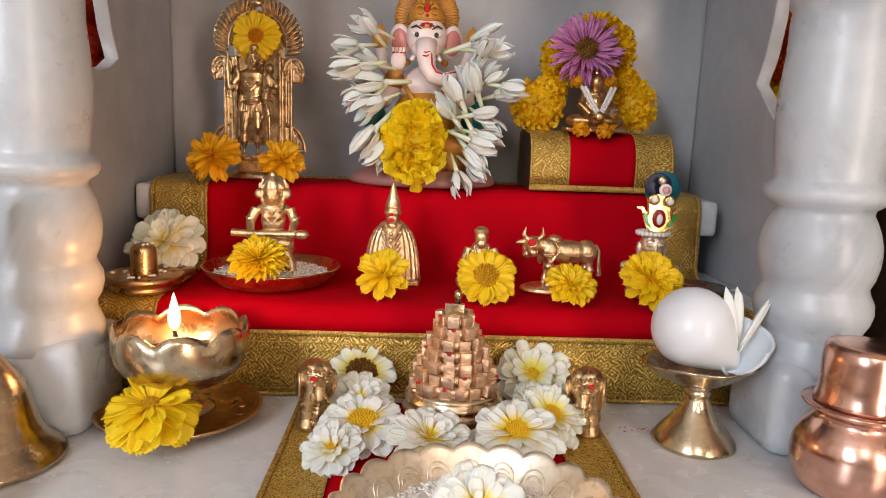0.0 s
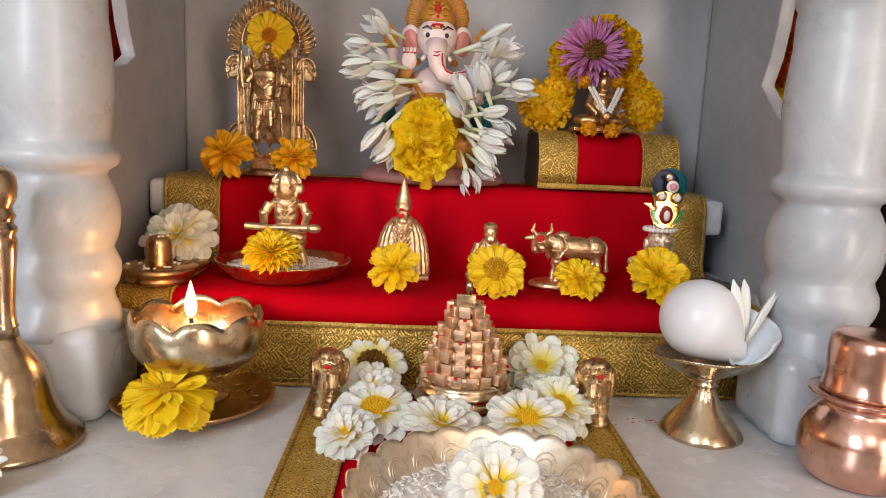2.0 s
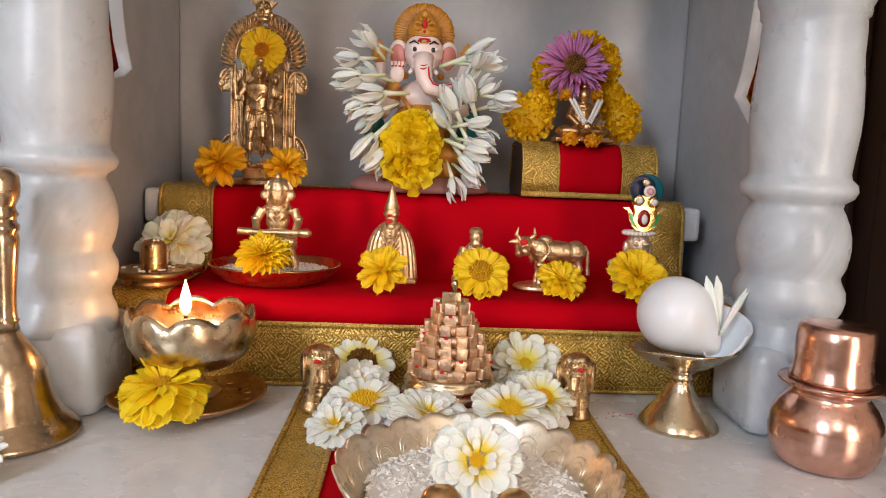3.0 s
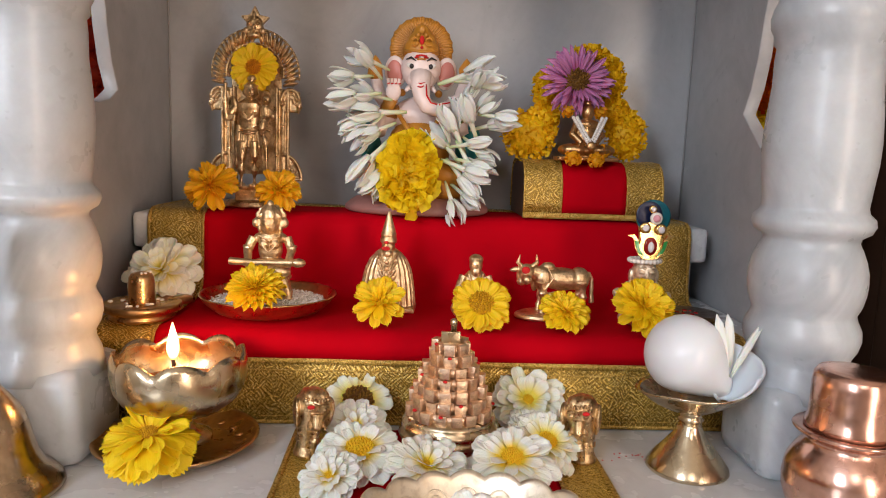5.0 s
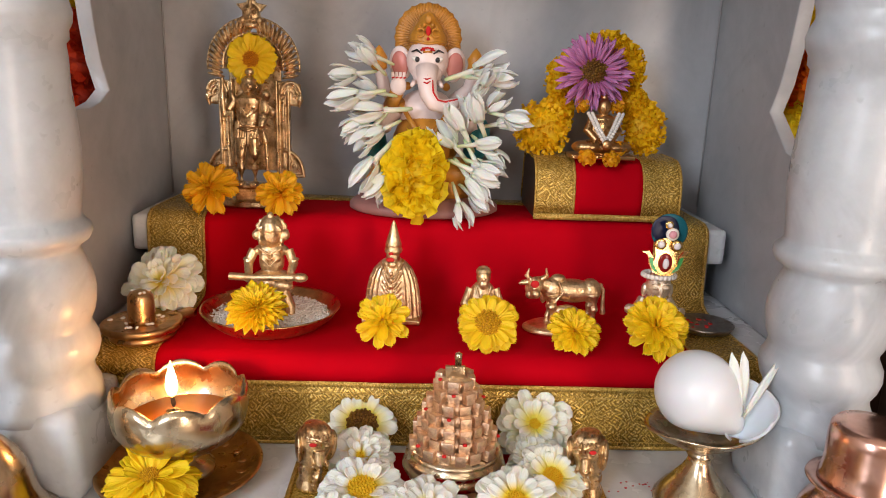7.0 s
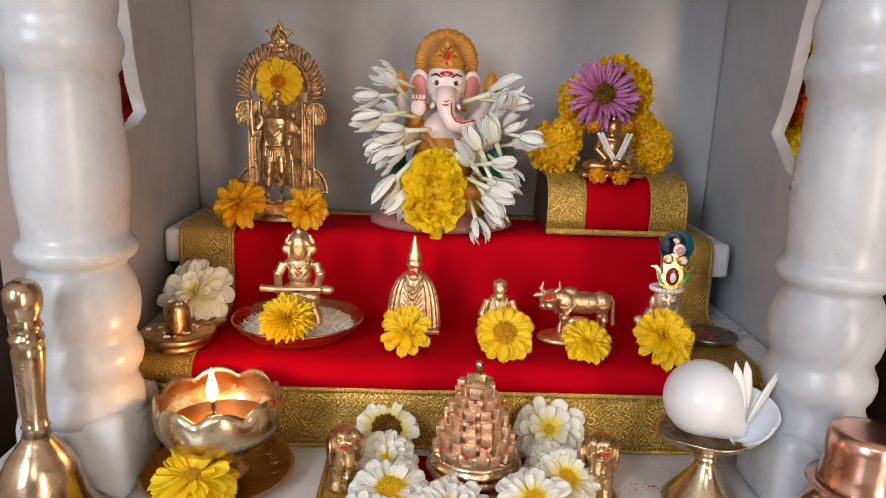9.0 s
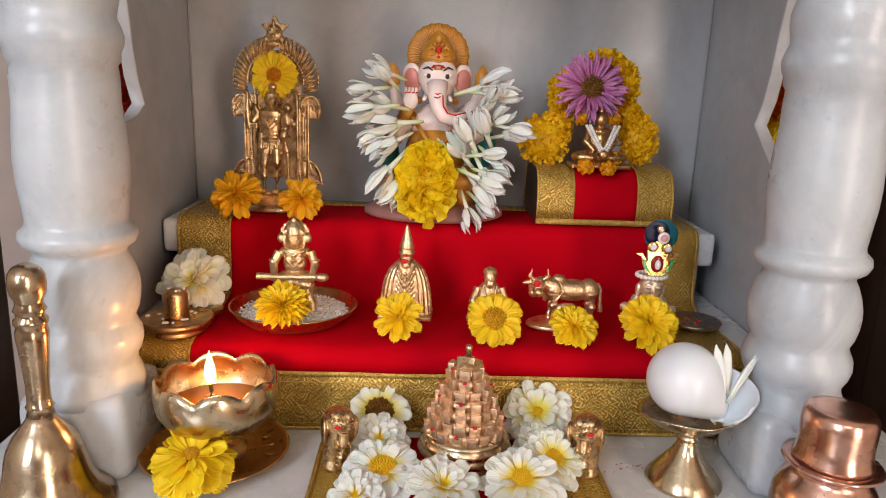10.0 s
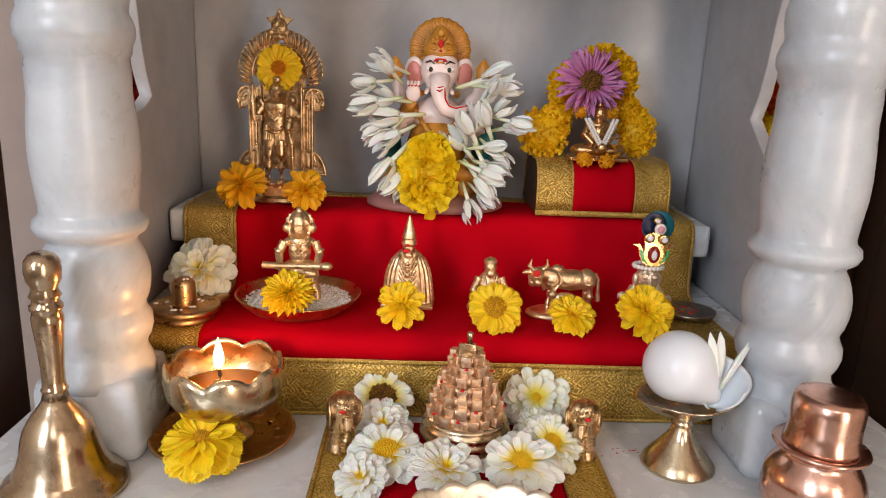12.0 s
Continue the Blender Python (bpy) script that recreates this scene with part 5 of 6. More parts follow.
    s.tube([(0.0128, -0.006, 0.0580), (0.0140, -0.006, 0.0220)], [0.0017, 0.0015], 8)
    ob = cast(solid("arched_statue", s, M_BRASS_AGED, "tall brass statue of a standing figure under a ribbed arch", "statue", (-0.1500, 0.6620, 0.1445)), 0.0005)
    ob.modifiers["soften"].iterations = 1


def clay_statue():
    """Painted clay: 0 skin, 1 ochre, 2 red, 3 teal, 4 base, 5 dark, 6 ear, 7 eye white."""
    s = Shape()
    s.lathe([(0.064, 0.0), (0.0675, 0.002), (0.0675, 0.006), (0.063, 0.010), (0.058, 0.0135), (0.050, 0.015), (0.001, 0.0155)], Matrix.Diagonal((1.0, 0.72, 1, 1)), 64, 4)
    s.lathe([(0.050, 0.014), (0.054, 0.020), (0.051, 0.030), (0.044, 0.034)], Matrix.Diagonal((0.95, 0.62, 1, 1)), 40, 1)
    for side in (-1, 1):
        s.ell((side * 0.030, -0.010, 0.036), (0.027, 0.022, 0.014), (0, 0, side * 14), 1)
        s.ell((side * 0.046, 0.0, 0.062), (0.011, 0.016, 0.022), (0, side * 14, 0), 3)
        s.tube([(side * 0.024, 0.004, 0.092), (side * 0.037, -0.002, 0.083), (side * 0.038, -0.012, 0.074)], [0.010, 0.0095, 0.008], 12, 0)
    s.ell((0, 0.002, 0.060), (0.030, 0.024, 0.029), mi=1).ell((0, 0.006, 0.088), (0.026, 0.019, 0.020), mi=0)
    s.tube([(-0.022, -0.010, 0.094), (-0.010, -0.021, 0.076), (0.006, -0.024, 0.062)], [0.002, 0.0024, 0.002], 8, 1).tube([(0.022, -0.010, 0.094), (0.012, -0.020, 0.078), (0.004, -0.023, 0.064)], [0.002, 0.0024, 0.002], 8, 1)
    # upper limbs of the clay figure: one raised, two with ornaments
    s.tube([(-0.024, 0.0, 0.092), (-0.031, -0.008, 0.094), (-0.026, -0.014, 0.104)], [0.008, 0.0068, 0.006], 12, 1).ell((-0.0245, -0.015, 0.110), (0.0070, 0.0035, 0.0085), (10, 0, 0), 0)
    for k in range(4):
        s.tube([(-0.0292 + 0.0031 * k, -0.0155, 0.115), (-0.0295 + 0.0033 * k, -0.0165, 0.1215)], [0.0017, 0.0013], 8, 0)
        s.tube([(-0.0300 + 0.0033 * k, -0.0178, 0.1165), (-0.0278 + 0.0033 * k, -0.0178, 0.1172)], 0.0007, 6, 2)
    for side in (-1, 1):
        s.tube([(side * 0.025, 0.006, 0.096), (side * 0.038, 0.007, 0.108), (side * 0.042, 0.005, 0.124)], [0.008, 0.0065, 0.005], 12, 0).lathe([(0.004, 0.122), (0.0075, 0.125), (0.0065, 0.130), (0.0075, 0.134), (0.003, 0.141), (0.0004, 0.144)], pose(side * 0.0425, 0.004, 0), 16, 1)
    # halo plate, head, crown
    halo = pose(0, 0.010, 0.1515, 90, 0, 0)
    s.lathe([(0.0285, -0.002), (0.0295, 0.0), (0.0278, 0.002), (0.024, 0.0028), (0.001, 0.0028)], halo, 48, 1, wave=lambda a, r, z: (r * (1 + 0.02 * math.cos(24 * a)) if r > 0.02 else r, z))
    for k in range(40):
        a = math.pi * (-0.12 + 1.24 * k / 39)
        s.tube([(0.0165 * math.cos(a), 0.0068, 0.1515 + 0.0165 * math.sin(a)), (0.0288 * math.cos(a), 0.0072, 0.1515 + 0.0288 * math.sin(a))], [0.0004, 0.0009], 6, 1)
    s.ell((0, -0.006, 0.132), (0.0185, 0.0170, 0.0190), mi=0).ell((0, -0.014, 0.121), (0.0130, 0.0100, 0.0120), mi=0)
    for side in (-1, 1):
        s.ell((side * 0.0235, 0.000, 0.129), (0.0105, 0.0042, 0.0150), (0, side * 8, side * 22), 0).ell((side * 0.0240, -0.0032, 0.128), (0.0078, 0.0024, 0.0115), (0, side * 8, side * 22), 6)
        s.ell((side * 0.0090, -0.0203, 0.1325), (0.0046, 0.0018, 0.0025), (0, side * -18, 0), 7).ell((side * 0.0086, -0.0218, 0.1324), (0.0020, 0.0010, 0.0022), mi=5)
        s.tube([(side * 0.0048, -0.0218, 0.1372), (side * 0.0092, -0.0208, 0.1402), (side * 0.0138, -0.0178, 0.1385)], [0.0006, 0.0010, 0.0005], 6, 5)
        s.tube([(side * 0.0105, -0.019, 0.114), (side * 0.0130, -0.024, 0.1105)], [0.0026, 0.0014], 8, 0).ell((side * 0.017, -0.006, 0.110), 0.0035, mi=1)
    s.tube([(0, -0.0185, 0.126), (0.000, -0.0235, 0.115), (0.0015, -0.0275, 0.104), (0.006, -0.030, 0.0965), (0.014, -0.030, 0.0940), (0.022, -0.0285, 0.0965), (0.0285, -0.026, 0.0985)], [0.0100, 0.0086, 0.0074, 0.0066, 0.0058, 0.0050, 0.0040], 16, 0)
    s.tube([(0.0045, -0.0300, 0.116), (0.0055, -0.0335, 0.106), (0.0095, -0.0350, 0.1000), (0.016, -0.0340, 0.0985), (0.023, -0.0315, 0.1000), (0.0285, -0.0285, 0.1015)], 0.0008, 6, 2)
    s.lathe([(0.0170, 0.0), (0.0178, 0.004), (0.0170, 0.008), (0.0165, 0.012), (0.0135, 0.018), (0.0125, 0.022), (0.0090, 0.027), (0.0080, 0.031), (0.0045, 0.036), (0.0006, 0.039)], pose(0, -0.001, 0.1445) @ Matrix.Diagonal((0.95, 0.95, 0.74, 1)), 40, 1,
            wave=lambda a, r, z: (r * (1 + 0.03 * math.cos(14 * a)), z))
    s.ell((0, -0.0175, 0.1560), (0.0022, 0.0014, 0.0040), mi=2).ell((0, -0.0180, 0.1495), 0.0013, mi=2)
    for side in (-1, 1):
        loop = [(side * (0.0065 + 0.0034 * math.cos(a)), -0.0172, 0.1545 + 0.0034 * math.sin(a)) for a in arc(12, 0.4, 5.6)]
        s.tube(loop, 0.0009, 6, 1)
    for x, z, r in ((0, 0.1655, 0.0030), (-0.0105, 0.1515, 0.0022), (0.0105, 0.1515, 0.0022), (-0.0035, 0.1610, 0.0018), (0.0035, 0.1610, 0.0018), (-0.0070, 0.1590, 0.0018), (0.0070, 0.1590, 0.0018)):
        s.ell((x, -0.0150 + 0.5 * abs(x), z), (r, 0.0016, r * 1.2), mi=1, seg=10)
    s.tube([(-0.0165, -0.0060, 0.1475), (-0.0095, -0.0160, 0.1470), (0, -0.0192, 0.1455), (0.0095, -0.0160, 0.1470), (0.0165, -0.0060, 0.1475)], 0.0012, 8, 1)
    # forehead marks as plain strokes
    for k, (x, z, w) in enumerate(((0, 0.1415, 0.0050), (0, 0.1385, 0.0038), (-0.0042, 0.1400, 0.0016), (0.0042, 0.1400, 0.0016))):
        s.tube([(x - w, -0.0222 + 0.0004 * k, z), (x, -0.0232, z + 0.0006), (x + w, -0.0222 + 0.0004 * k, z)], 0.0008, 6, 2 if k != 1 else 1)
    for z, w in ((0.1262, 0.0030), (0.1235, 0.0040), (0.1205, 0.0034), (0.1172, 0.0042), (0.1140, 0.0026)):
        s.tube([(-w, -0.0300 + (z - 0.1165) * 0.55, z), (0, -0.0325 + (z - 0.1165) * 0.55, z - 0.0008), (w, -0.0300 + (z - 0.1165) * 0.55, z + 0.0006)], 0.0007, 6, 2)
    solid("clay_statue", s, (M_SKIN, M_OCHRE, M_VERMILION, M_TEAL, M_BASE, M_INK, M_EAR, M_PEARL), "painted clay statue with an elephant head and ochre crown", "statue", (0.0030, 0.6655, 0.1445))


def draped_statue():
    s = Shape()
    shawl = [(0.0225, 0.0), (0.0228, 0.004), (0.0220, 0.014), (0.0205, 0.026), (0.0185, 0.035), (0.0150, 0.043), (0.0100, 0.049), (0.0060, 0.0515), (0.0045, 0.053)]
    s.lathe(shawl, Matrix.Diagonal((1, 0.62, 1, 1)), 72, wave=lambda a, r, z: (r * (1 + (0.05 if z < 0.047 else 0) * math.cos(24 * a)), z))
    for k in range(11):
        z = 0.0490 - 0.0040 * k
        w = 0.0085 + 0.0013 * k
        s.tube([(-w, -0.003, z), (-w * 0.72, -0.0090, z - 0.004), (-w * 0.35, -0.0132, z - 0.010), (0, -0.0150, z - 0.0125), (w * 0.35, -0.0132, z - 0.010), (w * 0.72, -0.0090, z - 0.004), (w, -0.003, z)], 0.0009, 6)
    for k in range(6):
        s.ell((0, -0.0148, 0.042 - 0.0052 * k), (0.0020, 0.0016, 0.0022), seg=8)
    s.ell((0, -0.003, 0.0535), (0.0056, 0.0056, 0.0072)).ell((0, -0.0085, 0.0525), (0.0011, 0.0011, 0.002)).ell((0, -0.007, 0.0478), (0.0038, 0.0028, 0.0032))
    s.lathe([(0.0068, 0.0), (0.0072, 0.002), (0.0062, 0.005), (0.0066, 0.0065), (0.0055, 0.010), (0.0050, 0.012), (0.0035, 0.017), (0.0022, 0.022), (0.0007, 0.0262)], pose(0, -0.002, 0.0565), 24)
    s.box((0, 0.0, 0.002), (0.047, 0.030, 0.004), bevel=0.001)
    ob = cast(solid("draped_statue", s, M_BRASS, "small brass statue in a pleated shawl and pointed cap", "statue", (-0.0200, 0.5760, 0.0698), (0, 0, -4)), 0.0006)
    return ob


def seated_statue():
    s = Shape()
    s.lathe([(0.0165, 0.0), (0.0185, 0.004), (0.0175, 0.010), (0.0140, 0.017), (0.0118, 0.025), (0.0100, 0.032), (0.0060, 0.037), (0.0035, 0.0385)], Matrix.Diagonal((1, 0.72, 1, 1)), 40, wave=lambda a, r, z: (r * (1 + 0.02 * math.cos(18 * a)), z))
    s.ell((0, -0.002, 0.0425), (0.0056, 0.0056, 0.0068)).ell((0, 0.0, 0.0465), (0.0060, 0.0060, 0.0045)).ell((0, -0.0075, 0.0415), (0.001, 0.001, 0.0018)).ell((0, -0.006, 0.0375), (0.0035, 0.0025, 0.004))
    for side in (-1, 1):
        s.tube([(side * 0.0095, -0.002, 0.033), (side * 0.0140, -0.006, 0.022), (side * 0.0060, -0.012, 0.016)], [0.004, 0.0042, 0.003], 10).ell((side * 0.011, -0.009, 0.008), (0.009, 0.007, 0.006))
        s.tube([(side * 0.006, -0.006, 0.036), (side * 0.003, -0.0100, 0.026), (0, -0.011, 0.018)], 0.0009, 6)
    cast(solid("seated_statue", s, M_BRASS, "small brass statue of a seated bearded figure", "statue", (0.0515, 0.5600, 0.0698)), 0.0005)


def ladle_statue():
    s = Shape()
    s.lathe([(0.0155, 0.0), (0.0170, 0.002), (0.0150, 0.005), (0.0120, 0.008), (0.0120, 0.012), (0.0150, 0.016), (0.0165, 0.019), (0.0150, 0.021)], None, 40, wave=lambda a, r, z: (r * (1 + 0.04 * math.cos(12 * a)), z))
    s.ell((0, 0.0, 0.026), (0.0165, 0.0130, 0.0085)).ell((0.009, -0.009, 0.024), (0.0085, 0.006, 0.0055)).ell((-0.009, -0.009, 0.024), (0.0085, 0.006, 0.0055)).tube([(0.010, -0.010, 0.018), (0.0155, -0.013, 0.008), (0.016, -0.016, 0.002)], [0.005, 0.0042, 0.0035], 10)
    s.ell((0, 0.001, 0.041), (0.0098, 0.0075, 0.0125)).ell((0, 0.001, 0.0495), (0.0135, 0.0068, 0.0058)).ell((-0.0042, -0.0055, 0.0455), 0.0042).ell((0.0042, -0.0055, 0.0455), 0.0042)
    for side in (-1, 1):
        s.tube([(side * 0.0130, 0.0, 0.050), (side * 0.0172, -0.003, 0.040), (side * 0.0155, -0.012, 0.0325)], [0.0040, 0.0038, 0.0030], 10).ell((side * 0.0150, -0.0150, 0.0315), (0.0042, 0.0036, 0.0036)).ell((side * 0.0172, -0.002, 0.043), (0.0044, 0.0044, 0.0014))
    s.tube([(-0.0295, -0.0160, 0.0330), (-0.012, -0.0160, 0.0320), (0.012, -0.0160, 0.0320), (0.020, -0.0160, 0.0322)], [0.0030, 0.0027, 0.0027, 0.0027], 12).ell((0.0235, -0.0160, 0.0322), (0.0062, 0.0045, 0.0036))
    s.ell((0, -0.002, 0.0610), (0.0076, 0.0076, 0.0088)).ell((0, -0.0075, 0.0600), (0.0011, 0.0012, 0.0020))
    disc = pose(0, 0.003, 0.0640, 90, 0, 0)
    for side in (-1, 1):
        s.ell((side * 0.0105, 0.000, 0.0615), (0.0040, 0.0036, 0.0042), seg=12).ell((side * 0.0028, -0.0088, 0.0622), (0.0014, 0.0008, 0.0008), seg=6).tube([(side * 0.0012, -0.0092, 0.0640), (side * 0.0045, -0.0082, 0.0645)], 0.0005, 6)
    for k in range(9):
        a = radians(20 + 17.5 * k)
        s.ell((0.0086 * math.cos(a), -0.0062, 0.0650 + 0.0060 * math.sin(a)), 0.0012, seg=6)
    for k in range(3):
        s.tube([(-0.009 + 0.001 * k, -0.0060, 0.0525 - 0.001 * k), (0, -0.0098, 0.0485 - 0.0045 * k), (0.009 - 0.001 * k, -0.0060, 0.0525 - 0.001 * k)], 0.0007, 6)
    s.lathe([(0.0120, -0.0014), (0.0127, 0.0), (0.0120, 0.0014), (0.001, 0.0016)], disc, 40, wave=lambda a, r, z: (r * (1 + 0.06 * math.cos(16 * a)), z))
    s.lathe([(0.0082, -0.002), (0.0088, 0.0), (0.0084, 0.0025), (0.0070, 0.0058), (0.0046, 0.0082), (0.0026, 0.0094), (0.0030, 0.0106), (0.0020, 0.0125), (0.0006, 0.0135)], pose(0, -0.001, 0.0665), 28, wave=lambda a, r, z: (r * (1 + 0.04 * math.cos(10 * a)), z))
    for side in (-1, 1):
        s.ell((side * 0.0080, -0.002, 0.0575), (0.0018, 0.0022, 0.0036)).tube([(side * 0.0085, -0.004, 0.052), (side * 0.005, -0.0095, 0.044), (0, -0.0108, 0.039)], 0.0006, 6)
    cast(solid("ladle_statue", s, M_BRASS, "brass statue of a crowned seated figure holding a ladle", "statue", (-0.1140, 0.5600, 0.0795), (0, 0, 3)), 0.0006)


def cow_statue():
    s = Shape()
    s.lathe([(0.0275, 0.0), (0.0290, 0.0015), (0.0285, 0.004), (0.0255, 0.0055), (0.001, 0.006)], Matrix.Diagonal((1.12, 0.66, 1, 1)), 48)
    s.ell((0.006, 0, 0.036), (0.0205, 0.0098, 0.0105), (0, 4, 0)).ell((-0.010, 0, 0.037), (0.0085, 0.0092, 0.0115)).ell((0.021, 0, 0.036), (0.0088, 0.0095, 0.0110)).ell((-0.006, 0, 0.047), (0.0062, 0.0045, 0.0042))
    for x, y in ((-0.011, -0.0055), (-0.011, 0.0055), (0.022, -0.0055), (0.022, 0.0055)):
        s.tube([(x, y, 0.034), (x + 0.0015, y, 0.020), (x, y, 0.011), (x, y, 0.005)], [0.0055, 0.0036, 0.0027, 0.0034], 10)
    s.tube([(-0.014, 0, 0.040), (-0.020, -0.001, 0.044), (-0.024, -0.002, 0.045)], [0.0075, 0.0060, 0.0050], 12).ell((-0.0265, -0.003, 0.0415), (0.0062, 0.0056, 0.0082), (0, 24, 0)).ell((-0.0288, -0.004, 0.0345), (0.0040, 0.0042, 0.0040))
    s.ell((-0.017, 0, 0.033), (0.003, 0.0022, 0.0085))
    s.ell((-0.0262, -0.0105, 0.0372), (0.0042, 0.0046, 0.0046)).ell((-0.0258, -0.0060, 0.0435), (0.0060, 0.0056, 0.0072))
    for side in (-1, 1):
        s.tube([(-0.0250 + side * 0.0038, -0.0050, 0.0475), (-0.0250 + side * 0.0080, -0.0060, 0.0520), (-0.0250 + side * 0.0068, -0.0075, 0.0590)], [0.0024, 0.0020, 0.0007], 8)
        s.ell((-0.0250 + side * 0.0092, -0.0040, 0.0452), (0.0048, 0.0020, 0.0022), (0, side * 14, 0))
    s.tube([(0.0285, 0, 0.042), (0.0320, 0, 0.036), (0.0325, 0, 0.022), (0.0330, 0, 0.014)], [0.002, 0.0016, 0.0018, 0.0026], 8)
    s.ell((-0.001, -0.010, 0.0215), (0.0105, 0.0045, 0.0048)).ell((-0.012, -0.010, 0.0245), (0.0042, 0.0035, 0.0038)).tube([(-0.006, -0.010, 0.02), (-0.006, -0.010, 0.006)], 0.002, 8).tube([(0.006, -0.010, 0.02), (0.006, -0.010, 0.006)], 0.002, 8)
    s.tube([(-0.008, -0.0085, 0.047), (-0.004, -0.0105, 0.038), (-0.010, -0.0095, 0.028)], 0.0009, 6)
    cast(solid("cow_statue", s, M_BRASS, "small brass statue of a standing cow with its calf", "statue", (0.1165, 0.5600, 0.0698), (0, 0, 6)), 0.0005).scale = (1, 1, 0.90)
    solid("vermilion_mark", Shape().ell((0, 0, 0), (0.0034, 0.0014, 0.0030)), M_VERMILION, "dab of vermilion on the brass cow's forehead", "mark", (0.0905, 0.5465, 0.1108))


def silver_statue():
    """Pale cast figure; the crown on it is a thing of its own."""
    s = Shape()
    s.ell((0, 0, 0.012), (0.018, 0.013, 0.012)).ell((0, 0.001, 0.026), (0.0098, 0.008, 0.012)).ell((0.001, -0.001, 0.0435), (0.0098, 0.0092, 0.0110)).ell((0.001, -0.0100, 0.0415), (0.0014, 0.0015, 0.0030)).ell((0.001, -0.0085, 0.0360), (0.0028, 0.0016, 0.0013))
    for side in (-1, 1):
        s.ell((0.001 + side * 0.0042, -0.0092, 0.0440), (0.0027, 0.0012, 0.0013), (0, side * -8, 0)).tube([(0.001 + side * 0.0015, -0.0096, 0.0472), (0.001 + side * 0.0045, -0.0096, 0.0482), (0.001 + side * 0.0075, -0.0080, 0.0468)], 0.0006, 6)
        s.ell((0.001 + side * 0.0102, 0.0, 0.0400), (0.0022, 0.003, 0.0055)).tube([(side * 0.009, 0, 0.033), (side * 0.0155, -0.004, 0.024), (side * 0.0190, -0.010, 0.026)], [0.0042, 0.0040, 0.0034], 10)
    s.ell((-0.0215, -0.010, 0.0275), (0.0046, 0.0040, 0.0040)).ell((0, -0.010, 0.008), (0.021, 0.010, 0.007))
    for k in range(7):
        s.tube([(-0.0215 + 0.0012 * k, -0.0135, 0.0255 - 0.0004 * k), (-0.0205 + 0.0012 * k, -0.0140, 0.0295 - 0.0004 * k)], 0.0006, 6)
    cast(solid("silver_statue", s, M_FACE, "pale silver and brass statue of a small figure", "statue", (0.1835, 0.5430, 0.0698)), 0.0005)
    t = thing("jewelled_crown", "gilt crown with gems, enamel leaves and a peacock feather", "crown", (0.1840, 0.5410, 0.1225))
    band = Shape()
    for k in range(22):
        a = 2 * math.pi * k / 22
        band.ell((0.0118 * math.cos(a), 0.0100 * math.sin(a), 0.0), 0.0021, seg=8)
    part("pearl_band", band, M_PEARL, t, "ring of white pearls")
    part("setting", Shape().prism([(0.0, 0.002), (0.006, 0.003), (0.0095, 0.010), (0.0075, 0.017), (0.009, 0.0245), (0.0045, 0.0255), (0.003, 0.031), (-0.003, 0.031), (-0.0045, 0.0255), (-0.009, 0.0245), (-0.0075, 0.017), (-0.0095, 0.010), (-0.006, 0.003)], -0.0105, -0.0085), M_GOLD, t, "gilt front plate")
    for side in (-1, 1):
        leaf = [(side * 0.0035, 0.0025), (side * 0.0095, 0.0060), (side * 0.0125, 0.0125), (side * 0.0135, 0.0185), (side * 0.0185, 0.0210), (side * 0.0130, 0.0215), (side * 0.0100, 0.0170), (side * 0.0088, 0.0105)]
        holder = part("leaf_frame", Shape().prism(leaf, -0.0115, -0.0095), M_GOLD, t, "gilt leaf frame")
        inset = [(0.5 * 0 + 0.80 * x + 0.2 * side * 0.0098, 0.80 * z + 0.2 * 0.0125) for x, z in leaf[:4] + leaf[6:]]
        part("leaf", Shape().prism(inset, -0.0125, -0.0110), M_GREEN, holder, "green enamel leaf")
    for x, z, r, mt, lab in ((-0.0055, 0.0270, 0.0038, M_GEM, "round clear gem"), (0.0068, 0.0258, 0.0038, M_GEM, "round clear gem"), (0.0025, 0.0345, 0.0042, M_GEM_PINK, "round pink gem"), (-0.0005, 0.0415, 0.0027, M_GEM, "round clear gem")):
        mount = part("gem_mount", Shape().lathe([(r * 1.1, -0.001), (r * 1.15, 0.001), (r * 0.8, 0.0016), (0.0003, 0.0016)], pose(x, -0.0118, z, 90, 0, 0), 20), M_PEARL if mt is M_GEM_PINK else M_GOLD, t)
        part("gem", Shape().lathe([(r * 0.72, 0.0), (r * 0.70, 0.0012), (r * 0.4, 0.0022), (0.0003, 0.0024)], pose(x, -0.0130, z, 90, 0, 0), 10), mt, mount, lab)
    part("red_drop", Shape().ell((0, -0.0110, 0.0125), (0.0052, 0.0014, 0.0072)), M_GEM_RED, t, "dark red enamel drop")
    part("gem", Shape().ell((0, -0.0122, 0.0120), (0.0026, 0.0016, 0.0042), seg=10), M_GEM, t, "clear drop gem")
    part("feather", Shape().ell((0.003, -0.0040, 0.0350), (0.0140, 0.0012, 0.0135), (0, 18, 0)), M_CYAN, t, "teal peacock feather vane")
    part("feather_eye", Shape().ell((-0.001, -0.0056, 0.0370), (0.0105, 0.0010, 0.0102)), M_BLUE, t, "dark blue feather eye")


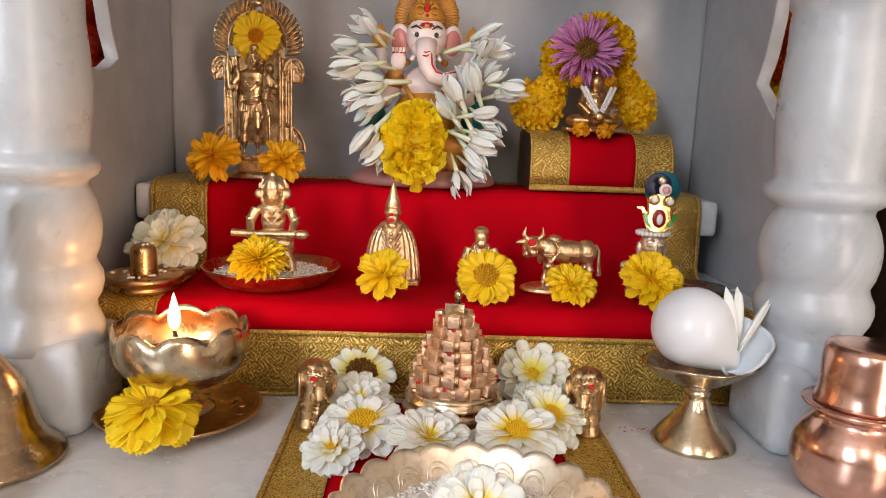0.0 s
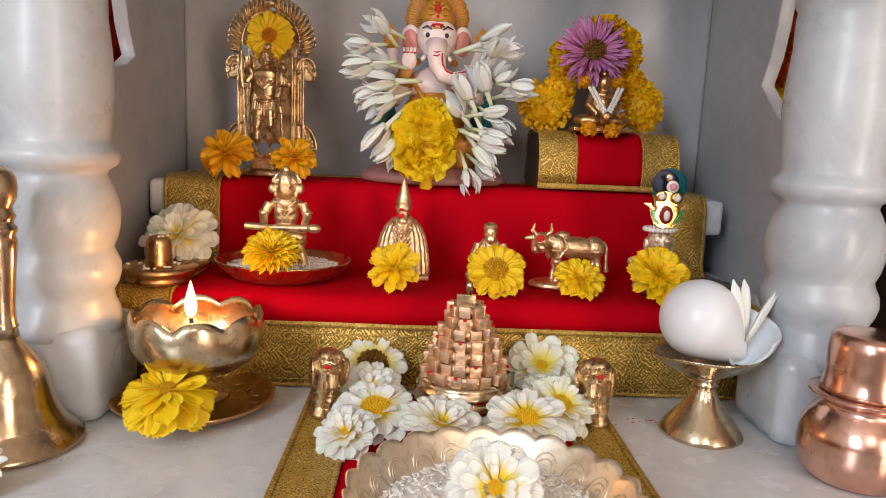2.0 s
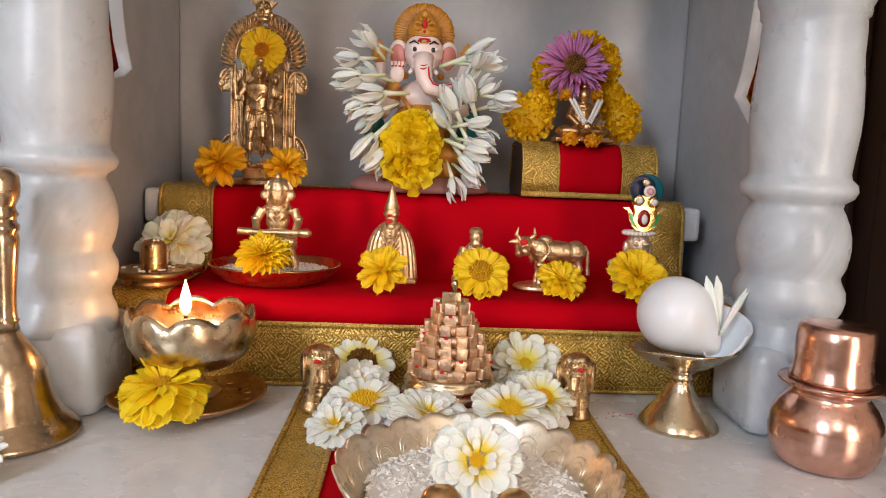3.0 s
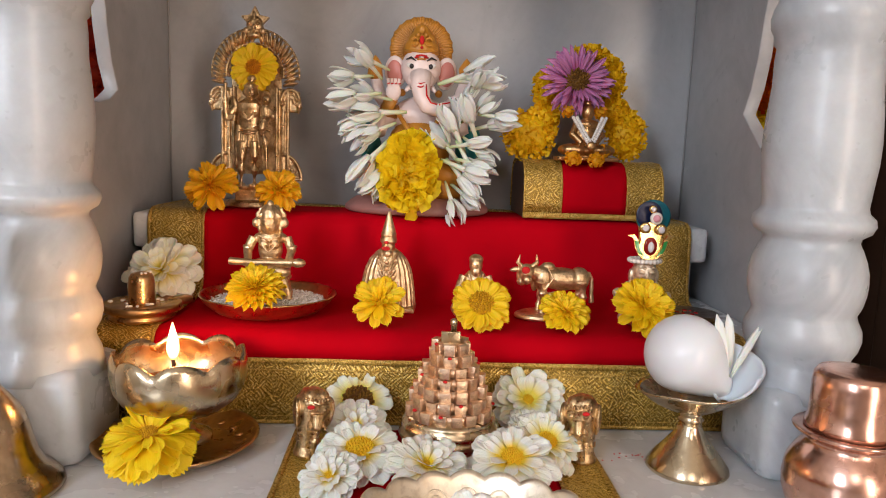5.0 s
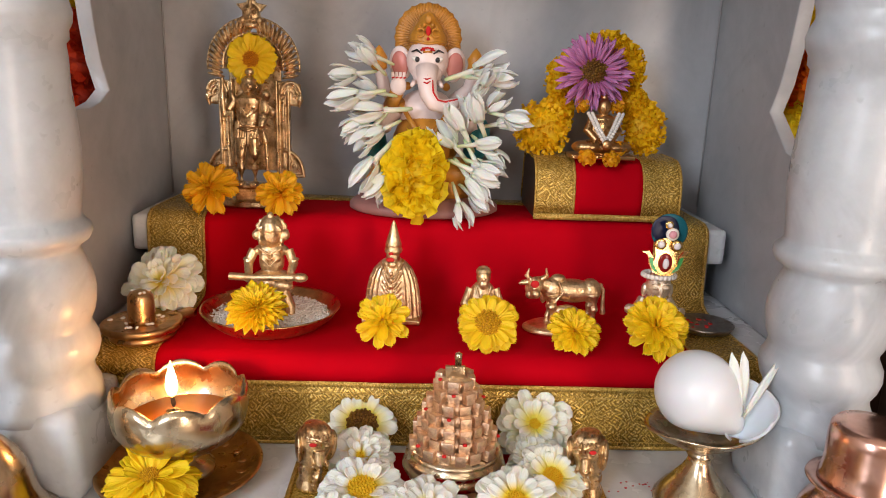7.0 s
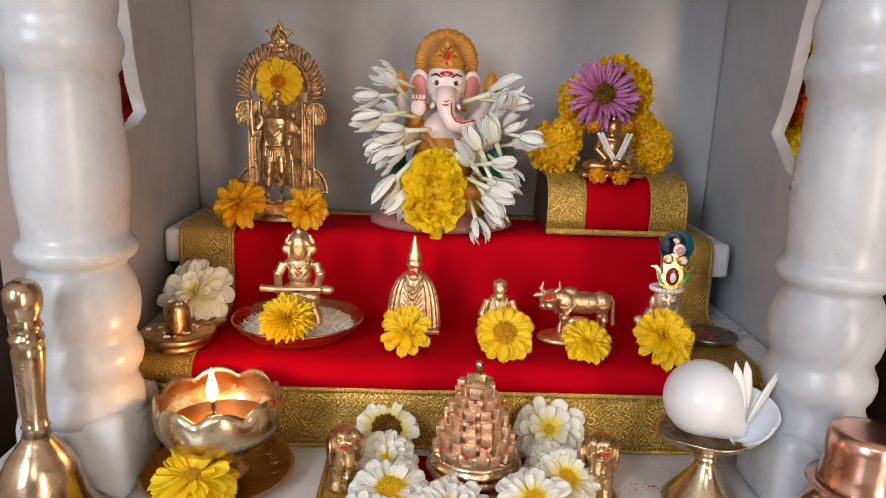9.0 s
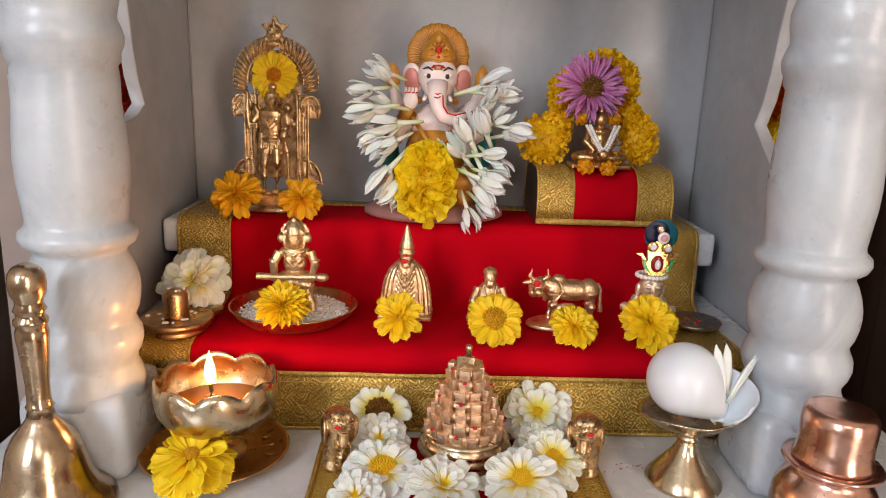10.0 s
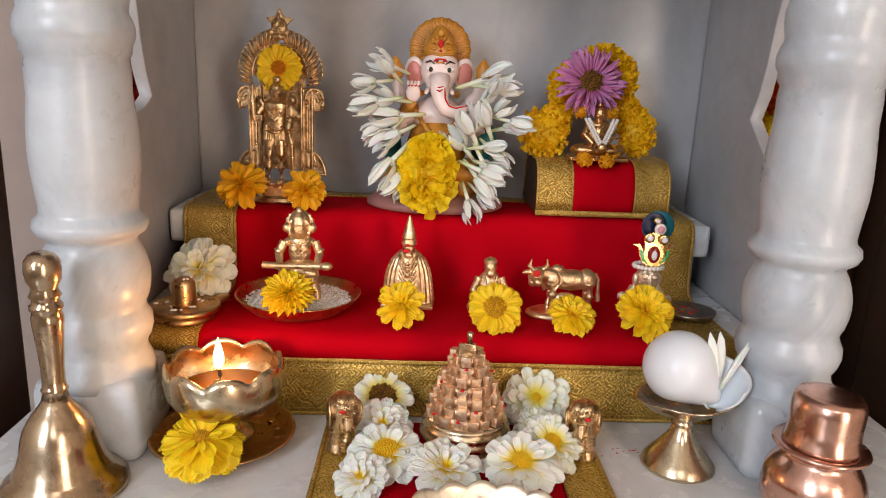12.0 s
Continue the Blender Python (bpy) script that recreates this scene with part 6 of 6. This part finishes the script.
def meditating_statue():
    s = Shape()
    s.box((0, 0, 0.002), (0.056, 0.030, 0.004), bevel=0.001).ell((0, 0.0, 0.010), (0.024, 0.014, 0.007))
    for side in (-1, 1):
        s.ell((side * 0.014, -0.006, 0.010), (0.013, 0.009, 0.006), (0, 0, side * 20)).tube([(side * 0.009, 0, 0.034), (side * 0.0135, -0.003, 0.024), (side * 0.006, -0.010, 0.016)], [0.004, 0.0038, 0.0028], 10)
    s.ell((0, 0.0, 0.023), (0.0105, 0.0078, 0.0130)).ell((0, 0.0, 0.033), (0.0120, 0.0068, 0.0055)).ell((0, -0.0015, 0.0445), (0.0058, 0.0058, 0.0075)).ell((0, -0.0070, 0.0435), (0.001, 0.0011, 0.0018)).ell((0, 0, 0.0525), (0.0035, 0.0035, 0.003))
    cast(solid("meditating_statue", s, M_BRONZE, "small brass statue of a cross-legged figure on the seat", "statue", (0.1575, 0.6500, 0.1980)), 0.0005)
    t = thing("bead_garland", "garland of white beads round a brass figure's neck", "garland", (0.1575, 0.6500, 0.1980))
    for q, (drop, w, out) in enumerate(((0.0125, 0.0115, 0.0125), (0.0165, 0.0150, 0.0140))):
        for side in (-1, 1):
            strand = Shape()
            for k in range(13):
                u = k / 12
                strand.ell((side * w * (1 - u) ** 0.8, -0.006 - out * (0.25 + 0.75 * u), 0.039 - (0.006 + drop) * u - 0.003 * u * u), 0.0017, seg=8)
            tagged(part("strand", strand, M_PEARL, t), kind="stuff")
    part("pendant", Shape().ell((0, -0.0215, 0.0135), (0.0042, 0.0022, 0.0042)), M_BRONZE, t, "dark round pendant")


def elephant(x, y, turn, lean):
    s = Shape()
    s.lathe([(0.0105, 0.0), (0.0110, 0.002), (0.0092, 0.008), (0.0098, 0.018), (0.0128, 0.030), (0.0150, 0.038), (0.0146, 0.0445), (0.0105, 0.050), (0.0040, 0.0525)], Matrix.Diagonal((1, 0.92, 1, 1)), 32)
    s.ell((-0.0050, -0.004, 0.0475), (0.0068, 0.007, 0.0050)).ell((0.0050, -0.004, 0.0475), (0.0068, 0.007, 0.0050))
    s.tube([(0, -0.0120, 0.036), (0, -0.0155, 0.027), (0.0008, -0.0140, 0.017), (0.0012, -0.0135, 0.006)], [0.0056, 0.0046, 0.0038, 0.0030], 12)
    for k in range(6):
        s.tube([(-0.0040, -0.0135, 0.028 - 0.0036 * k), (0, -0.0190 + 0.0005 * k, 0.0275 - 0.0036 * k), (0.0040, -0.0135, 0.028 - 0.0036 * k)], 0.0006, 6)
    for side in (-1, 1):
        s.ell((side * 0.0138, -0.001, 0.034), (0.0034, 0.0085, 0.0120), (0, side * 10, side * 14)).ell((side * 0.0068, -0.0125, 0.0395), (0.0022, 0.0014, 0.0013))
        s.tube([(side * 0.0036, -0.0135, 0.0425), (side * 0.0072, -0.0130, 0.0430), (side * 0.0105, -0.0105, 0.0412)], 0.0008, 6)
        s.tube([(side * 0.0050, -0.012, 0.030), (side * 0.0072, -0.0165, 0.0265), (side * 0.0062, -0.0195, 0.0275)], [0.0020, 0.0016, 0.0009], 8)
        for k in range(3):
            s.tube([(side * 0.0095, -0.006, 0.026 - 0.006 * k), (side * 0.0102, 0.0, 0.024 - 0.006 * k), (side * 0.0095, 0.006, 0.026 - 0.006 * k)], 0.0007, 6)
    s.tube([(-0.0115, -0.0080, 0.0455), (0, -0.0145, 0.0445), (0.0115, -0.0080, 0.0455)], 0.0012, 6)
    for k in range(7):
        s.ell((-0.009 + 0.003 * k, -0.0105 - 0.003 * (1 - abs(k - 3) / 3), 0.0470), 0.0011, seg=6)
    cast(solid("elephant_statue", s, M_BRASS_AGED, "small brass elephant statue standing on the gold border", "statue", (x, y, 0.0030), (0, lean, turn), "elephant statues"), 0.0005).scale = (0.74, 0.9, 0.86)
    solid("vermilion_mark", Shape().ell((0, 0, 0), (0.0024, 0.0010, 0.0014)), M_VERMILION, "dab of vermilion on the elephant's forehead", "mark", (x + 0.038 * math.sin(radians(lean)), y - 0.0128, 0.0400))


arched_statue()
clay_statue()
draped_statue()
seated_statue()
ladle_statue()
cow_statue()
silver_statue()
meditating_statue()
elephant(-0.0670, 0.4360, 24, 8)
elephant(0.1165, 0.4330, -24, -6)
for x, y, z, r in ((-0.0220, 0.5640, 0.1225, (0.0034, 0.0010, 0.0018)), (-0.0215, 0.5640, 0.1275, (0.002, 0.0010, 0.0012))):
    solid("vermilion_mark", Shape().ell((0, 0, 0), r), M_VERMILION, "dab of vermilion on the draped statue's brow", "mark", (x, y, z))

# ---- garlands hanging outside the side openings ----


def garland(x, y, z0, z1, bands):
    t = thing("marigold_garland", "thick hanging garland of orange, red and yellow marigolds", "garland", (x, y, 0), group="garlands")
    n = 9
    for k in range(n):
        z = z0 + (z1 - z0) * (k + 0.5) / n
        mt = bands[k % len(bands)]
        part("marigold_ball", ruffles(Shape().ell((0, 0, z), (0.026, 0.026, 0.018), seg=12), (0, 0, z), (0.034, 0.034, 0.023), 110, 0.009, spread=1.0, seed=k), mt, t)
    part("cord", Shape().tube([(0, 0, z0), (0, 0, (z0 + z1) / 2), (0, 0, 0.60)], 0.0012, 6), M_STEM, t, "thin green cord")


garland(-0.304, 0.672, 0.19, 0.46, [M_MARI, M_MARI_RED, M_MARI_RED, M_MARI_RED, M_MARI])
garland(-0.318, 0.622, 0.19, 0.46, [M_MARI, M_MARI_RED, M_MARI_RED, M_MARI_ORANGE, M_MARI])
garland(0.338, 0.680, 0.19, 0.46, [M_MARI, M_MARI, M_MARI_ORANGE, M_MARI_ORANGE, M_MARI_ORANGE])
garland(0.352, 0.630, 0.19, 0.46, [M_MARI, M_MARI, M_MARI_ORANGE, M_MARI_ORANGE, M_MARI])

# crumbs of vermilion on the marble
r_ = random.Random(2)
crumbs = Shape()
for k in range(12):
    crumbs.ell((0.150 + r_.uniform(-0.02, 0.012), 0.446 + r_.uniform(-0.006, 0.006), 0.0003), (r_.uniform(0.0004, 0.0012), r_.uniform(0.0004, 0.0009), 0.0003), seg=6)
solid("vermilion_crumbs", crumbs, M_VERMILION, "crumbs of vermilion spilt on the white marble", "powder", kind="stuff")
